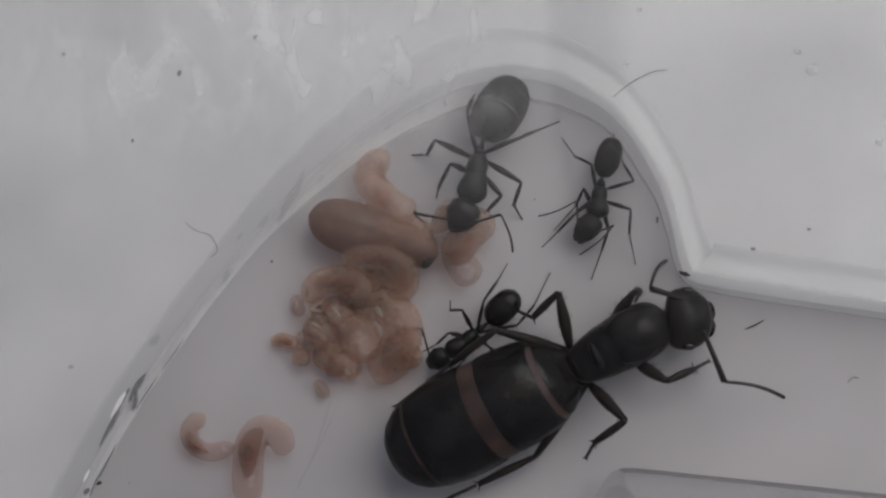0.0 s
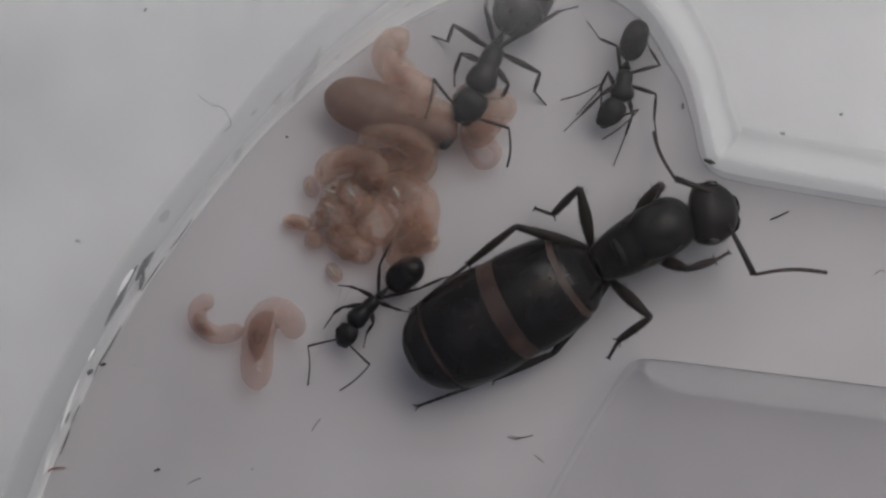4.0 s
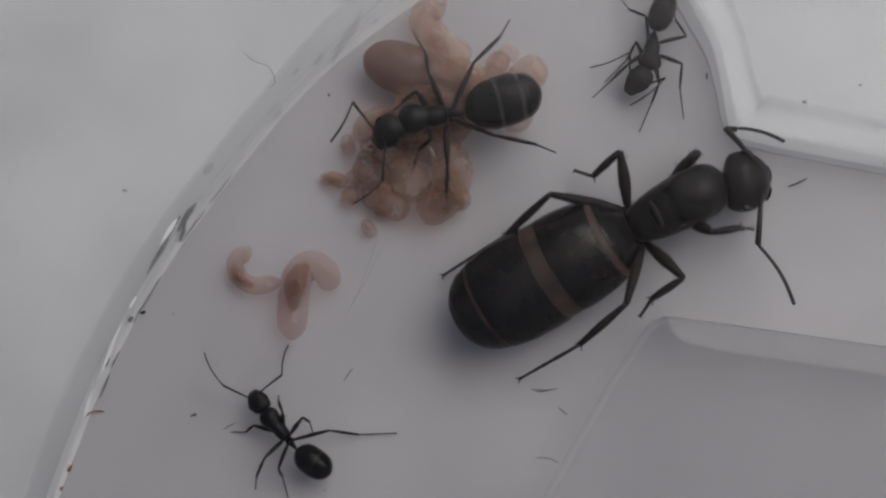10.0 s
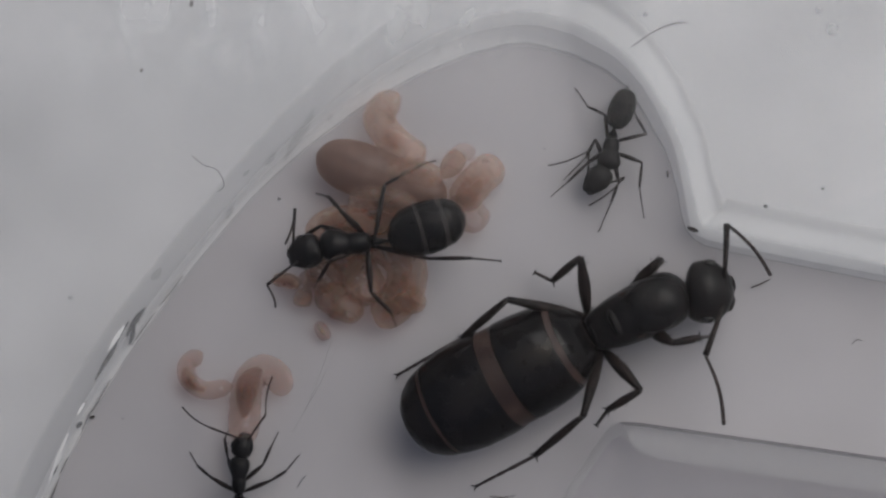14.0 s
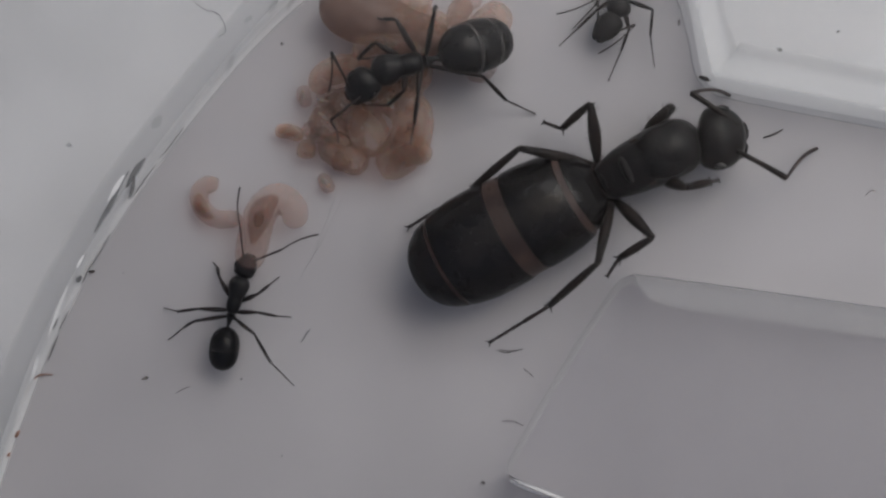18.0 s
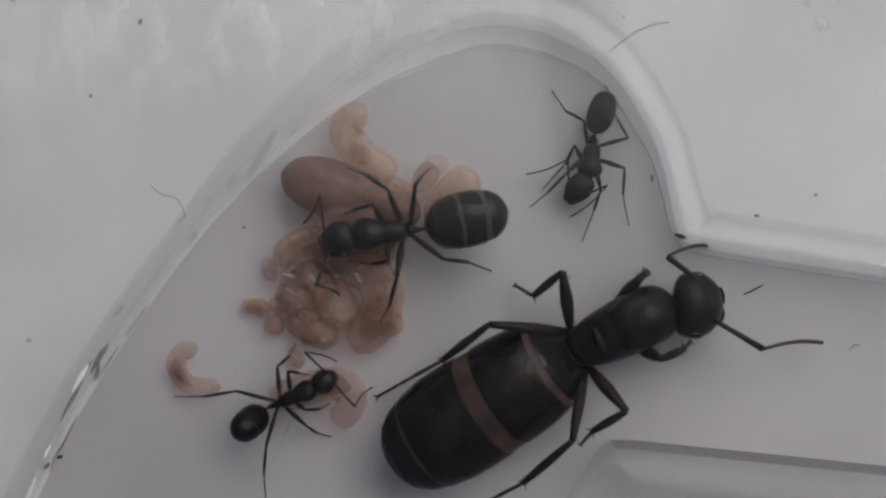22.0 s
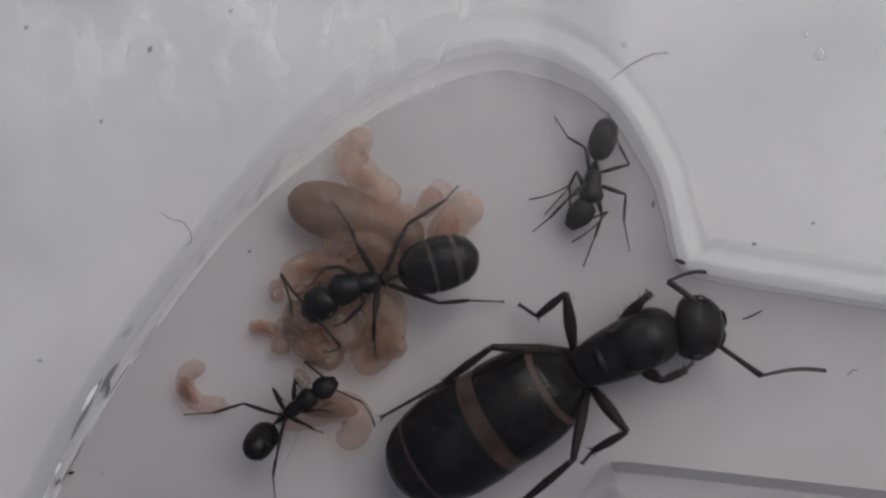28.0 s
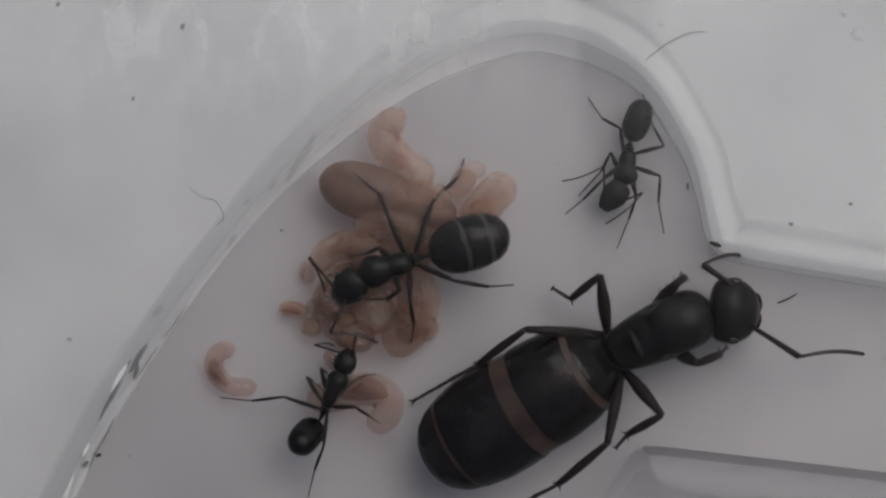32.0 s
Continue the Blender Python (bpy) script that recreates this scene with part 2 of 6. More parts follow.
def veiled():
    """A whitish film: painted reflection haze, denser at the back; moisture blotches; painted darkening along one
    stripe and in one round spot.
    """
    m, n, l, p = mat("veil_and_condensation")
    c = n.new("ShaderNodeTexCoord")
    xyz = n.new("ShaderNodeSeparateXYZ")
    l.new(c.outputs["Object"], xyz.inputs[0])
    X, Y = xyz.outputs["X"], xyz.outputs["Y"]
    # Haze of the cover's reflections, put into the colour
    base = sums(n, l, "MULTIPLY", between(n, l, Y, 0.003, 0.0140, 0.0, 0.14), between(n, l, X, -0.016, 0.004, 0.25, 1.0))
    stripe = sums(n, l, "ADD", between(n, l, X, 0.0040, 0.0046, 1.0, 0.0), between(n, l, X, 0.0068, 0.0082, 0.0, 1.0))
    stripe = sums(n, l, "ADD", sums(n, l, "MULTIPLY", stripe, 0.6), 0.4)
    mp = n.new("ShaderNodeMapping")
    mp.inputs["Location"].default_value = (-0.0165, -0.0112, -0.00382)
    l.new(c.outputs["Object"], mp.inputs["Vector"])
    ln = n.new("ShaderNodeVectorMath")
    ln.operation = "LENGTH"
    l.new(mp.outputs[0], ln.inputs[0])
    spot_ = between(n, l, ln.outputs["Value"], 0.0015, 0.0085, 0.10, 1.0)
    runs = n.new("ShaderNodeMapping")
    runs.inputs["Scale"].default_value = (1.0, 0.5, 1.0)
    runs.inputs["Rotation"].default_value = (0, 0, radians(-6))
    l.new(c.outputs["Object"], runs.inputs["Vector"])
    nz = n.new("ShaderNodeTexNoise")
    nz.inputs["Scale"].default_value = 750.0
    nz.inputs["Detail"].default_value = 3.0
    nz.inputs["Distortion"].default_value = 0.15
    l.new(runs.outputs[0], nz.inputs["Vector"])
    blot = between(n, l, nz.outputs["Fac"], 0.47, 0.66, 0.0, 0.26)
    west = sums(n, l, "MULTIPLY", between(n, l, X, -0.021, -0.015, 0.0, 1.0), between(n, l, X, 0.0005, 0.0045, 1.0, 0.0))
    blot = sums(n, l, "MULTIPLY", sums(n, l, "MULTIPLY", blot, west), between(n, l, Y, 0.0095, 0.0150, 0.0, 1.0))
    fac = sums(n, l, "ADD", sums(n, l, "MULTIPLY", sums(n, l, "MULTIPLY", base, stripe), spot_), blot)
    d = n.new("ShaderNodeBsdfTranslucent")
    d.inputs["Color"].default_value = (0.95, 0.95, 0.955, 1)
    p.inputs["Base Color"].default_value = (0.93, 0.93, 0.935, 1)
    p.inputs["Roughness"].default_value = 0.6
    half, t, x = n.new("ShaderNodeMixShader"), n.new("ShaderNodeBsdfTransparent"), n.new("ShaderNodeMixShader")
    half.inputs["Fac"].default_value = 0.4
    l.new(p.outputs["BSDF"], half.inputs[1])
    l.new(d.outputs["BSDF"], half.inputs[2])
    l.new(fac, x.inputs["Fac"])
    # Grey tint paints the stripe and the round spot darker
    darkened = sums(n, l, "SUBTRACT", 1.0, sums(n, l, "MULTIPLY", stripe, spot_))
    dark_tint = n.new("ShaderNodeMix")
    dark_tint.data_type = "RGBA"
    dark_tint.inputs["A"].default_value = (1, 1, 1, 1)
    dark_tint.inputs["B"].default_value = (0.80, 0.80, 0.805, 1)
    l.new(sums(n, l, "MULTIPLY", darkened, between(n, l, Y, 0.0090, 0.0150, 0.15, 1.0)), dark_tint.inputs[0])
    l.new(dark_tint.outputs["Result"], t.inputs["Color"])
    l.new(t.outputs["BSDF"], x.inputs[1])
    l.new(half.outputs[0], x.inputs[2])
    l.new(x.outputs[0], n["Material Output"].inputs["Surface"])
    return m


VEIL = veiled()

# ---- mesh helpers (all lengths in millimetres) ----
def mesh_of(name, verts, faces, material, smooth=True):
    me = bpy.data.meshes.new(name)
    me.from_pydata([(x * MM, y * MM, z * MM) for x, y, z in verts], [], faces)
    me.materials.append(material)
    if smooth:
        me.polygons.foreach_set("use_smooth", [True] * len(me.polygons))
    me.update()
    return me


def part(name, data, parent, label="", place=None):
    ob = new(name, data)
    ob.parent = parent
    if place is not None:
        ob.matrix_basis = place
    return tagged(ob, label) if label else ob


def thing(name, label, category, place, data=None, group="", kind=""):
    ob = new(name, data)
    ob.matrix_basis = place
    return tagged(ob, label, category, group, kind)


def spot(x, y, z=0.0, rz=0.0):
    return pose(x * MM, y * MM, z * MM, 0, 0, rz)


def rings(stack, closed=True):
    """Skin over a list of equal rings of points, the ends closed by a point each."""
    n = len(stack[0])
    verts = [p for r in stack for p in r]
    faces = []
    for i in range(len(stack) - 1):
        for j in range(n):
            a, b = i * n + j, i * n + (j + 1) % n
            faces.append((a, b, b + n, a + n))
    if closed:
        for ring, flip in ((0, True), (len(stack) - 1, False)):
            c = len(verts)
            verts.append(tuple(sum(p[k] for p in stack[ring]) / n for k in range(3)))
            for j in range(n):
                a, b = ring * n + j, ring * n + (j + 1) % n
                faces.append((c, b, a) if flip else (c, a, b))
    return verts, faces


def smooth_curve(pts, per=6):
    """Catmull-Rom through the points."""
    p = [Vector(q) for q in pts]
    p = [2 * p[0] - p[1]] + p + [2 * p[-1] - p[-2]]
    out = []
    for i in range(1, len(p) - 2):
        for k in range(per):
            t = k / per
            a, b, c, d = p[i - 1], p[i], p[i + 1], p[i + 2]
            out.append(0.5 * (2 * b + (c - a) * t + (2 * a - 5 * b + 4 * c - d) * t * t + (3 * b - a - 3 * c + d) * t ** 3))
    out.append(p[-2])
    return out


def loft(sections, around=22, per=5, power=1.0):
    """A body along x from a few sections (x, half width, low z, high z)."""
    fine = smooth_curve([Vector((s[0], s[1], s[2])) for s in sections], per)
    high = smooth_curve([Vector((s[3], 0, 0)) for s in sections], per)
    stack = []
    for s, h in zip(fine, high):
        w, lo, hi = max(s.y, 0.004), s.z, h.x
        zc, zr = (lo + hi) / 2, max((hi - lo) / 2, 0.004)
        ring = []
        for j in range(around):
            a = 2 * math.pi * j / around
            ca, sa = math.cos(a), math.sin(a)
            ring.append((s.x, w * math.copysign(abs(ca) ** power, ca), zc + zr * math.copysign(abs(sa) ** power, sa)))
        stack.append(ring)
    return rings(stack)


def tube(points, radii, around=10):
    """A bent tapering tube through the points."""
    pts = [Vector(p) for p in points]
    up = Vector((0, 0, 1))
    stack = []
    for i, p in enumerate(pts):
        d = (pts[min(i + 1, len(pts) - 1)] - pts[max(i - 1, 0)]).normalized()
        side = d.cross(up)
        if side.length < 0.05:
            side = d.cross(Vector((0, 1, 0)))
        side.normalize()
        above = side.cross(d)
        r = radii[i] if i < len(radii) else radii[-1]
        stack.append([tuple(p + r * (math.cos(a) * side + math.sin(a) * above)) for a in (2 * math.pi * j / around for j in range(around))])
    return rings(stack)


def join(*pieces):
    verts, faces = [], []
    for v, f in pieces:
        o = len(verts)
        verts += v
        faces += [tuple(i + o for i in q) for q in f]
    return verts, faces


def moved(piece, dx=0.0, dy=0.0, dz=0.0, sx=1.0, sy=1.0, sz=1.0):
    v, f = piece
    f = [tuple(reversed(q)) for q in f] if sx * sy * sz < 0 else f
    return [(x * sx + dx, y * sy + dy, z * sz + dz) for x, y, z in v], f


def ball(rx, ry, rz, at=(0, 0, 0), around=14, up=9):
    stack = [[(at[0] + rx * math.cos(b), at[1] + ry * math.sin(b) * math.cos(a), at[2] + rz * math.sin(b) * math.sin(a))
              for a in (2 * math.pi * j / around for j in range(around))] for b in (math.pi * (i + 0.5) / up for i in range(up))]
    return rings(stack)


# ---- the tray ----
RIM = 3.77
SILL = [(-21.5, -30), (-20.7, -16), (-18.95, -8.9), (-16.45, -3.05), (-13.25, 2.1), (-8.5, 8.0), (-3.6, 12.1), (0.9, 14.25), (4.2, 14.15),
        (7.1, 12.5), (8.95, 9.5), (9.55, 7.2)]


def chamber_wall():
    """The bent wall: the foot line, and the rim line set back by the wall's slope."""
    foot = [(p.x, p.y) for p in smooth_curve([(x, y, 0) for x, y in SILL], 8)]
    foot += [(9.72, 6.2), (9.86, 5.62), (10.15, 5.22), (10.6, 5.0), (11.85, 4.74), (14.5, 4.24), (17.4, 3.72), (30.0, 1.45), (36.0, 0.36)]
    rim = []
    for i, (x, y) in enumerate(foot):
        a, b = foot[max(i - 1, 0)], foot[min(i + 1, len(foot) - 1)]
        d = Vector((b[0] - a[0], b[1] - a[1])).normalized()
        slope = 0.35 + 0.9 * max(0.0, min(1.0, (x + 10.0) / 10.0))
        if x < 9.6:
            q = max(0.0, min(1.0, (x - 4.0) / 4.5))
            slope *= 1 - 0.38 * q * q * (3 - 2 * q)
        if x > 9.6 and y > 5.0:
            slope *= 0.75
        rim.append((x - d.y * slope, y + d.x * slope))
    return foot, rim


# The long low feather at the foot carries the painted glow
BANK_WALL = ((-0.90, -0.05), (-0.55, 0.03), (-0.25, 0.10), (0.06, 0.24), (0.27, 0.48), (0.43, 0.90), (0.58, 1.75), (0.74, 2.8), (0.84, 3.4), (0.98, 3.66), (1.22, RIM))
RIB_WALL = ((-0.10, -0.05), (-0.06, 0.1), (-0.02, 0.5), (0.0, 1.2), (0.02, 2.0), (0.05, 2.7), (0.12, 3.1), (0.28, 3.42), (0.52, 3.62), (0.80, 3.73), (1.1, RIM))


def bank(name, foot, rim, outer, label, waves=0.05, skins=None, prof=BANK_WALL):
    """A solid raised block: a sloping wall from the foot line up to the rim line, rounded at both, a flat top out to the outer corners, sides and base."""
    bm = bmesh.new()
    cols = []
    for f, r in zip(foot, rim):
        col = []
        near = 1.0 if skins else max(0.22, min(1.0, 1.0 - (f[0] - 8.6) / 1.8))
        for k, (u, z) in enumerate(prof):
            u = u * near if u < 0 else u
            w = waves * noise.noise((f[0] * 0.8, f[1] * 0.8, k * 0.7)) if 0 < k < len(prof) - 1 else 0
            col.append(bm.verts.new(((f[0] + (r[0] - f[0]) * (u + w)) * MM, (f[1] + (r[1] - f[1]) * (u + w)) * MM, z * MM)))
        cols.append(col)
    for a, b in zip(cols, cols[1:]):
        for k in range(len(prof) - 1):
            q = bm.faces.new((a[k], b[k], b[k + 1], a[k + 1]))
            q.smooth = True
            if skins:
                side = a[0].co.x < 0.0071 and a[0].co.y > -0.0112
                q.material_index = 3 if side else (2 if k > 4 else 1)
            else:
                # Foot strips get whiter step by step to paint its glow
                q.material_index = (3, 4, 4, 2, 2)[k] if k < 5 else 1
    up = [bm.verts.new((x * MM, y * MM, RIM * MM)) for x, y in outer]
    lo = [bm.verts.new((x * MM, y * MM, -0.05 * MM)) for x, y in outer]
    bm.faces.new([c[-1] for c in cols] + up)
    bm.faces.new([c[0] for c in cols] + lo)
    for i in range(len(up) - 1):
        bm.faces.new((up[i], lo[i], lo[i + 1], up[i + 1]))
    if up:
        bm.faces.new(cols[-1][:] + [up[0], lo[0]])
        bm.faces.new(cols[0][:] + [up[-1], lo[-1]])
    else:
        bm.faces.new(cols[0][:] + list(reversed(cols[-1])))
    bmesh.ops.recalc_face_normals(bm, faces=bm.faces)
    bmesh.ops.triangulate(bm, faces=[f for f in bm.faces if len(f.verts) > 4])
    me = bpy.data.meshes.new(name)
    bm.to_mesh(me)
    bm.free()
    for m in skins or (PLASTIC, WALL, FOOT_GLOW, FOOT_GLOW_THIN, FOOT_GLOW_MID):
        me.materials.append(m)
    return tagged(new(name, me), label, "wall", kind="structure")


def plate(name, outline, z0, z1, material, label, category):
    bm = bmesh.new()
    top = [bm.verts.new((x * MM, y * MM, z1 * MM)) for x, y in outline]
    low = [bm.verts.new((x * MM, y * MM, z0 * MM)) for x, y in outline]
    bm.faces.new(top)
    bm.faces.new(list(reversed(low)))
    n = len(outline)
    for i in range(n):
        bm.faces.new((top[i], low[i], low[(i + 1) % n], top[(i + 1) % n]))
    bmesh.ops.recalc_face_normals(bm, faces=bm.faces)
    bmesh.ops.triangulate(bm, faces=bm.faces)
    me = bpy.data.meshes.new(name)
    bm.to_mesh(me)
    bm.free()
    me.materials.append(material)
    return tagged(new(name, me), label, category, kind="structure")


foot, rim = chamber_wall()
bank("wall_north", foot, rim, [(36, 30), (-36, 30), (-36, -30)], "hazy clear plastic bank with a sloping wall round the ant chamber")

# Added white sheet that bounces light up to brighten ledge and walls
inner = [(f[0] + 0.12 * (r[0] - f[0]), f[1] + 0.12 * (r[1] - f[1])) for f, r in zip(foot, rim)]
plate("reflector_sheet", inner + [(36, 30), (-36, 30), (-36, -30)], 0.004, 0.03, REFLECTOR, "added white reflector sheet under the clear plastic bank", "sheet")

bf = [(36, -6.42), (30, -5.70), (17.3, -4.16), (12.0, -3.52), (8.4, -3.08), (7.5, -2.98), (6.95, -2.96), (6.55, -3.10), (6.2, -3.5), (5.7, -4.25), (4.65, -5.90), (3.5, -7.90), (2.1, -10.45), (1.85, -11.0), (1.9, -11.4), (2.3, -11.65), (4.4, -12.5), (20, -18.6), (36, -24.76)]
br = [(36, -7.62), (30, -6.90), (17.2, -5.36), (11.9, -4.72), (8.35, -4.24), (7.5, -4.0), (7.08, -3.6), (6.72, -3.4), (6.34, -3.62), (5.84, -4.33), (4.79, -5.98), (3.64, -7.98), (2.27, -10.5), (2.02, -10.98), (2.1, -11.25), (2.4, -11.4), (4.6, -12.0), (20.2, -18.1), (36, -24.2)]
# Same clear plastic as the bank, tinted darker to stand for shade
bank("wall_south", bf, br, [], "hazy clear plastic divider between two passages", 0.03, (DIVIDER_SHADE, DIVIDER_SHADE_WALL, DIVIDER_HIGHLIGHT, DIVIDER_SIDE), RIB_WALL)
plate("floor", [(-36, -30), (36, -30), (36, 30), (-36, 30)], -1.0, 0.0, FLOOR, "milky white plastic floor of the ant tray", "floor")
plate("ground", [(-600, -450), (600, -450), (600, 450), (-600, 450)], -12.0, -1.01, TABLE, "pale table top under the tray", "table")
cover = plate("cover_pane", [(-36, -30), (36, -30), (36, 30), (-36, 30)], RIM + 0.05, RIM + 1.05, GLASS, "clear flat cover lying on the tray, faintly fogged underneath", "cover")
# The tray cover is kept from shading what lies below
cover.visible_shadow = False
cover.data.materials.append(VEIL)
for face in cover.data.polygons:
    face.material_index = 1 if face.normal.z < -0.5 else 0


# ---- ants ----
def head_mesh(L, W, H, rear):
    """From the neck forward along x; rear: how broad the back of the head is."""
    body = loft([(0, 0.12 * W, -0.15 * H, 0.15 * H), (0.035 * L, 0.31 * W * rear, -0.30 * H, 0.30 * H), (0.13 * L, 0.44 * W * rear, -0.43 * H, 0.43 * H), (0.28 * L, 0.49 * W * rear, -0.49 * H, 0.49 * H),
                 (0.48 * L, 0.5 * W, -0.5 * H, 0.5 * H), (0.7 * L, 0.45 * W, -0.45 * H, 0.40 * H), (0.88 * L, 0.34 * W, -0.36 * H, 0.26 * H),
                 (0.98 * L, 0.22 * W, -0.26 * H, 0.10 * H), (1.02 * L, 0.08 * W, -0.18 * H, -0.02 * H)])
    return body


def jaw(L, W, side):
    return tube([(0.92 * L, side * 0.22 * W, -0.1 * W), (0.99 * L, side * 0.15 * W, -0.18 * W), (1.04 * L, side * 0.08 * W, -0.22 * W), (1.05 * L, side * 0.01 * W, -0.23 * W)],
                [0.09 * W, 0.085 * W, 0.06 * W, 0.02 * W])


def limb(L, r0, rm, r1, bend=0.0, spur=0.0):
    """A leg or antenna segment along x, thickest where rm says."""
    n = 9
    pts, rad = [], []
    for i in range(n):
        u = i / (n - 1)
        pts.append((L * u, 0, bend * L * math.sin(math.pi * u)))
        rad.append((r0 * (1 - u) + r1 * u) + (rm - (r0 + r1) / 2) * math.sin(math.pi * u) ** 1.2)
    out = [tube(pts, rad, 9)]
    rng = random.Random(int(L * 1000))
    for _ in range(14):
        i = rng.randrange(1, n - 1)
        a = rng.uniform(0, 2 * math.pi)
        d = Vector((rng.uniform(0.5, 1.1), math.cos(a), math.sin(a))).normalized()
        p = Vector(pts[i]) + Vector((rng.uniform(-0.04, 0.04) * L, math.cos(a) * rad[i] * 0.9, math.sin(a) * rad[i] * 0.9))
        out.append(tube([p, p + d * rm * rng.uniform(0.6, 1.3)], [rm * 0.07, rm * 0.02], 3))
    if spur:
        out.append(tube([(L * 0.97, 0, 0), (L * 0.97 + spur * 0.6, spur * 0.8, -spur * 0.3)], [r1 * 0.5, r1 * 0.12], 5))
        out.append(tube([(L * 0.97, 0, 0), (L * 0.97 + spur * 0.7, -spur * 0.6, -spur * 0.3)], [r1 * 0.5, r1 * 0.12], 5))
    return join(*out)


def foot_mesh(L, r):
    """Five little joints and two claws."""
    pts, rad = [], []
    for a, b in ((0, 0.42), (0.42, 0.6), (0.6, 0.73), (0.73, 0.83), (0.83, 0.97)):
        for u, k in ((0.06, 0.75), (0.5, 0.85), (0.92, 1.1), (0.99, 0.6)):
            x = a + (b - a) * u
            pts.append((L * x, 0, 0))
            rad.append(r * k * (1.05 - 0.35 * x))
    out = [tube(pts, rad, 7)]
    for s in (-1, 1):
        out.append(tube([(L * 0.96, 0, 0), (L * 0.99, s * r * 1.1, 0.1 * r), (L * 1.02, s * r * 1.6, -0.5 * r)], [r * 0.4, r * 0.3, r * 0.08], 5))
    return join(*out)


def beads(L, r):
    """The whip of a feeler: ten or so short joints, slightly thicker at the end."""
    pts, rad = [], []
    n = 11
    for i in range(n):
        for u, k in ((0.05, 0.86), (0.35, 1.0), (0.75, 1.0), (0.97, 0.86)):
            x = (i + u) / n
            pts.append((L * x, 0.055 * L * math.sin(math.pi * x), 0.05 * L * math.sin(math.pi * x)))
            rad.append(r * k * (0.8 + 0.25 * x - 0.45 * max(0.0, x - 0.8)))
    rad[-1] = r * 0.4
    return tube(pts, rad, 8)


def pubescence(sections_v, count, length, seed, r=0.006):
    """Short stiff hairs standing on a skin."""
    rng = random.Random(seed)
    v, f = sections_v
    mid = Vector((sum(p[0] for p in v) / len(v), 0, sum(p[2] for p in v) / len(v)))
    out = []
    for _ in range(count):
        p = Vector(rng.choice(v))
        d = (p - mid)
        d.x *= 0.3
        d.normalize()
        d = (d + Vector((-0.5, rng.uniform(-.3, .3), 0.2))).normalized()
        out.append(tube([p - d * 0.02, p + d * length * rng.uniform(0.6, 1.2)], [r, r * 0.3], 3))
    return join(*out)


SPEC = {
    # T: thorax length; head: length, width, height, breadth of its back; g...: gaster; hip: plan places; F, S, E: femur, tibia, tarsus; ant: feeler joints
    "queen": dict(T=4.7, head=(2.0, 2.68, 1.7, 1.0), tw=1.23, th=1.22, waist=0.60, z=1.75, gz=1.75, gap=-0.12, gl=8.75, gw=2.26, gy=0.12, gh=1.66,
                  hip=((0.3, 1.0), (-1.88, 0.86), (-2.05, 0.85)), F=(2.0, 2.75, 3.75), S=(1.45, 1.65, 2.75), E=(1.45, 1.6, 3.7),
                  ant=(2.35, 3.0), thick=0.158, hz=1.1),
    "large": dict(T=2.47, head=(1.42, 1.46, 0.95, 1.0), tw=0.68, th=0.58, waist=0.24, z=1.25, gz=1.25, gap=0.48, gl=3.45, gw=1.14, gh=0.96,
                  hip=((-0.1, 0.3), (-0.75, 0.24), (-1.1, 0.2)), F=(1.4, 1.9, 2.3), S=(1.15, 1.2, 1.85), E=(1.05, 1.3, 1.65),
                  ant=(1.7, 2.0), thick=0.084, hz=0.9),
    "small": dict(T=1.85, head=(0.98, 0.96, 0.70, 0.97), tw=0.45, th=0.40, waist=0.20, z=0.95, gz=0.95, gap=0.40, gl=1.88, gw=0.64, gh=0.60,
                  hip=((-0.12, 0.2), (-0.6, 0.16), (-0.86, 0.14)), F=(1.05, 1.3, 1.65), S=(0.8, 0.9, 1.35), E=(0.85, 0.95, 1.7),
                  ant=(1.35, 1.7), thick=0.060, hz=0.66),
    "resting": dict(T=1.6, head=(1.3, 1.08, 0.72, 0.97), tw=0.52, th=0.44, waist=0.27, z=1.0, gz=1.0, gap=0.22, gl=1.85, gw=0.57, gh=0.60,
                    hip=((0.35, 0.22), (0.0, 0.22), (-0.5, 0.18)), F=(0.95, 1.25, 1.35), S=(0.95, 1.1, 1.2), E=(1.45, 1.45, 1.5),
                    ant=(1.35, 2.0), thick=0.060, hz=0.7),
}
LEGS = ("R1", "R2", "R3", "L1", "L2", "L3")


def aim(p, q):
    """The pose of a segment that lies along x, from p towards q (millimetres)."""
    d = (Vector(q) - Vector(p)).normalized()
    side = Vector((0, 0, 1)).cross(d)
    side = side.normalized() if side.length > 0.02 else Vector((0, 1, 0))
    up = d.cross(side)
    m = Matrix((d, side, up)).transposed().to_4x4()
    m.translation = Vector(p) * MM
    return m


def reach(p, q, length, low, high, rise):
    """From p a segment of the given length over the plan point q, the far end above (rise > 0) or below p, between two heights."""
    flat = math.hypot(q[0] - p[0], q[1] - p[1])
    dz = math.sqrt(max(length * length - flat * flat, 0.0)) * (1 if rise > 0 else -1)
    z = max(low, min(high, p[2] + dz))
    d = (Vector((q[0], q[1], z)) - Vector(p)).normalized()
    e = Vector(p) + d * length
    return (e.x, e.y, e.z)


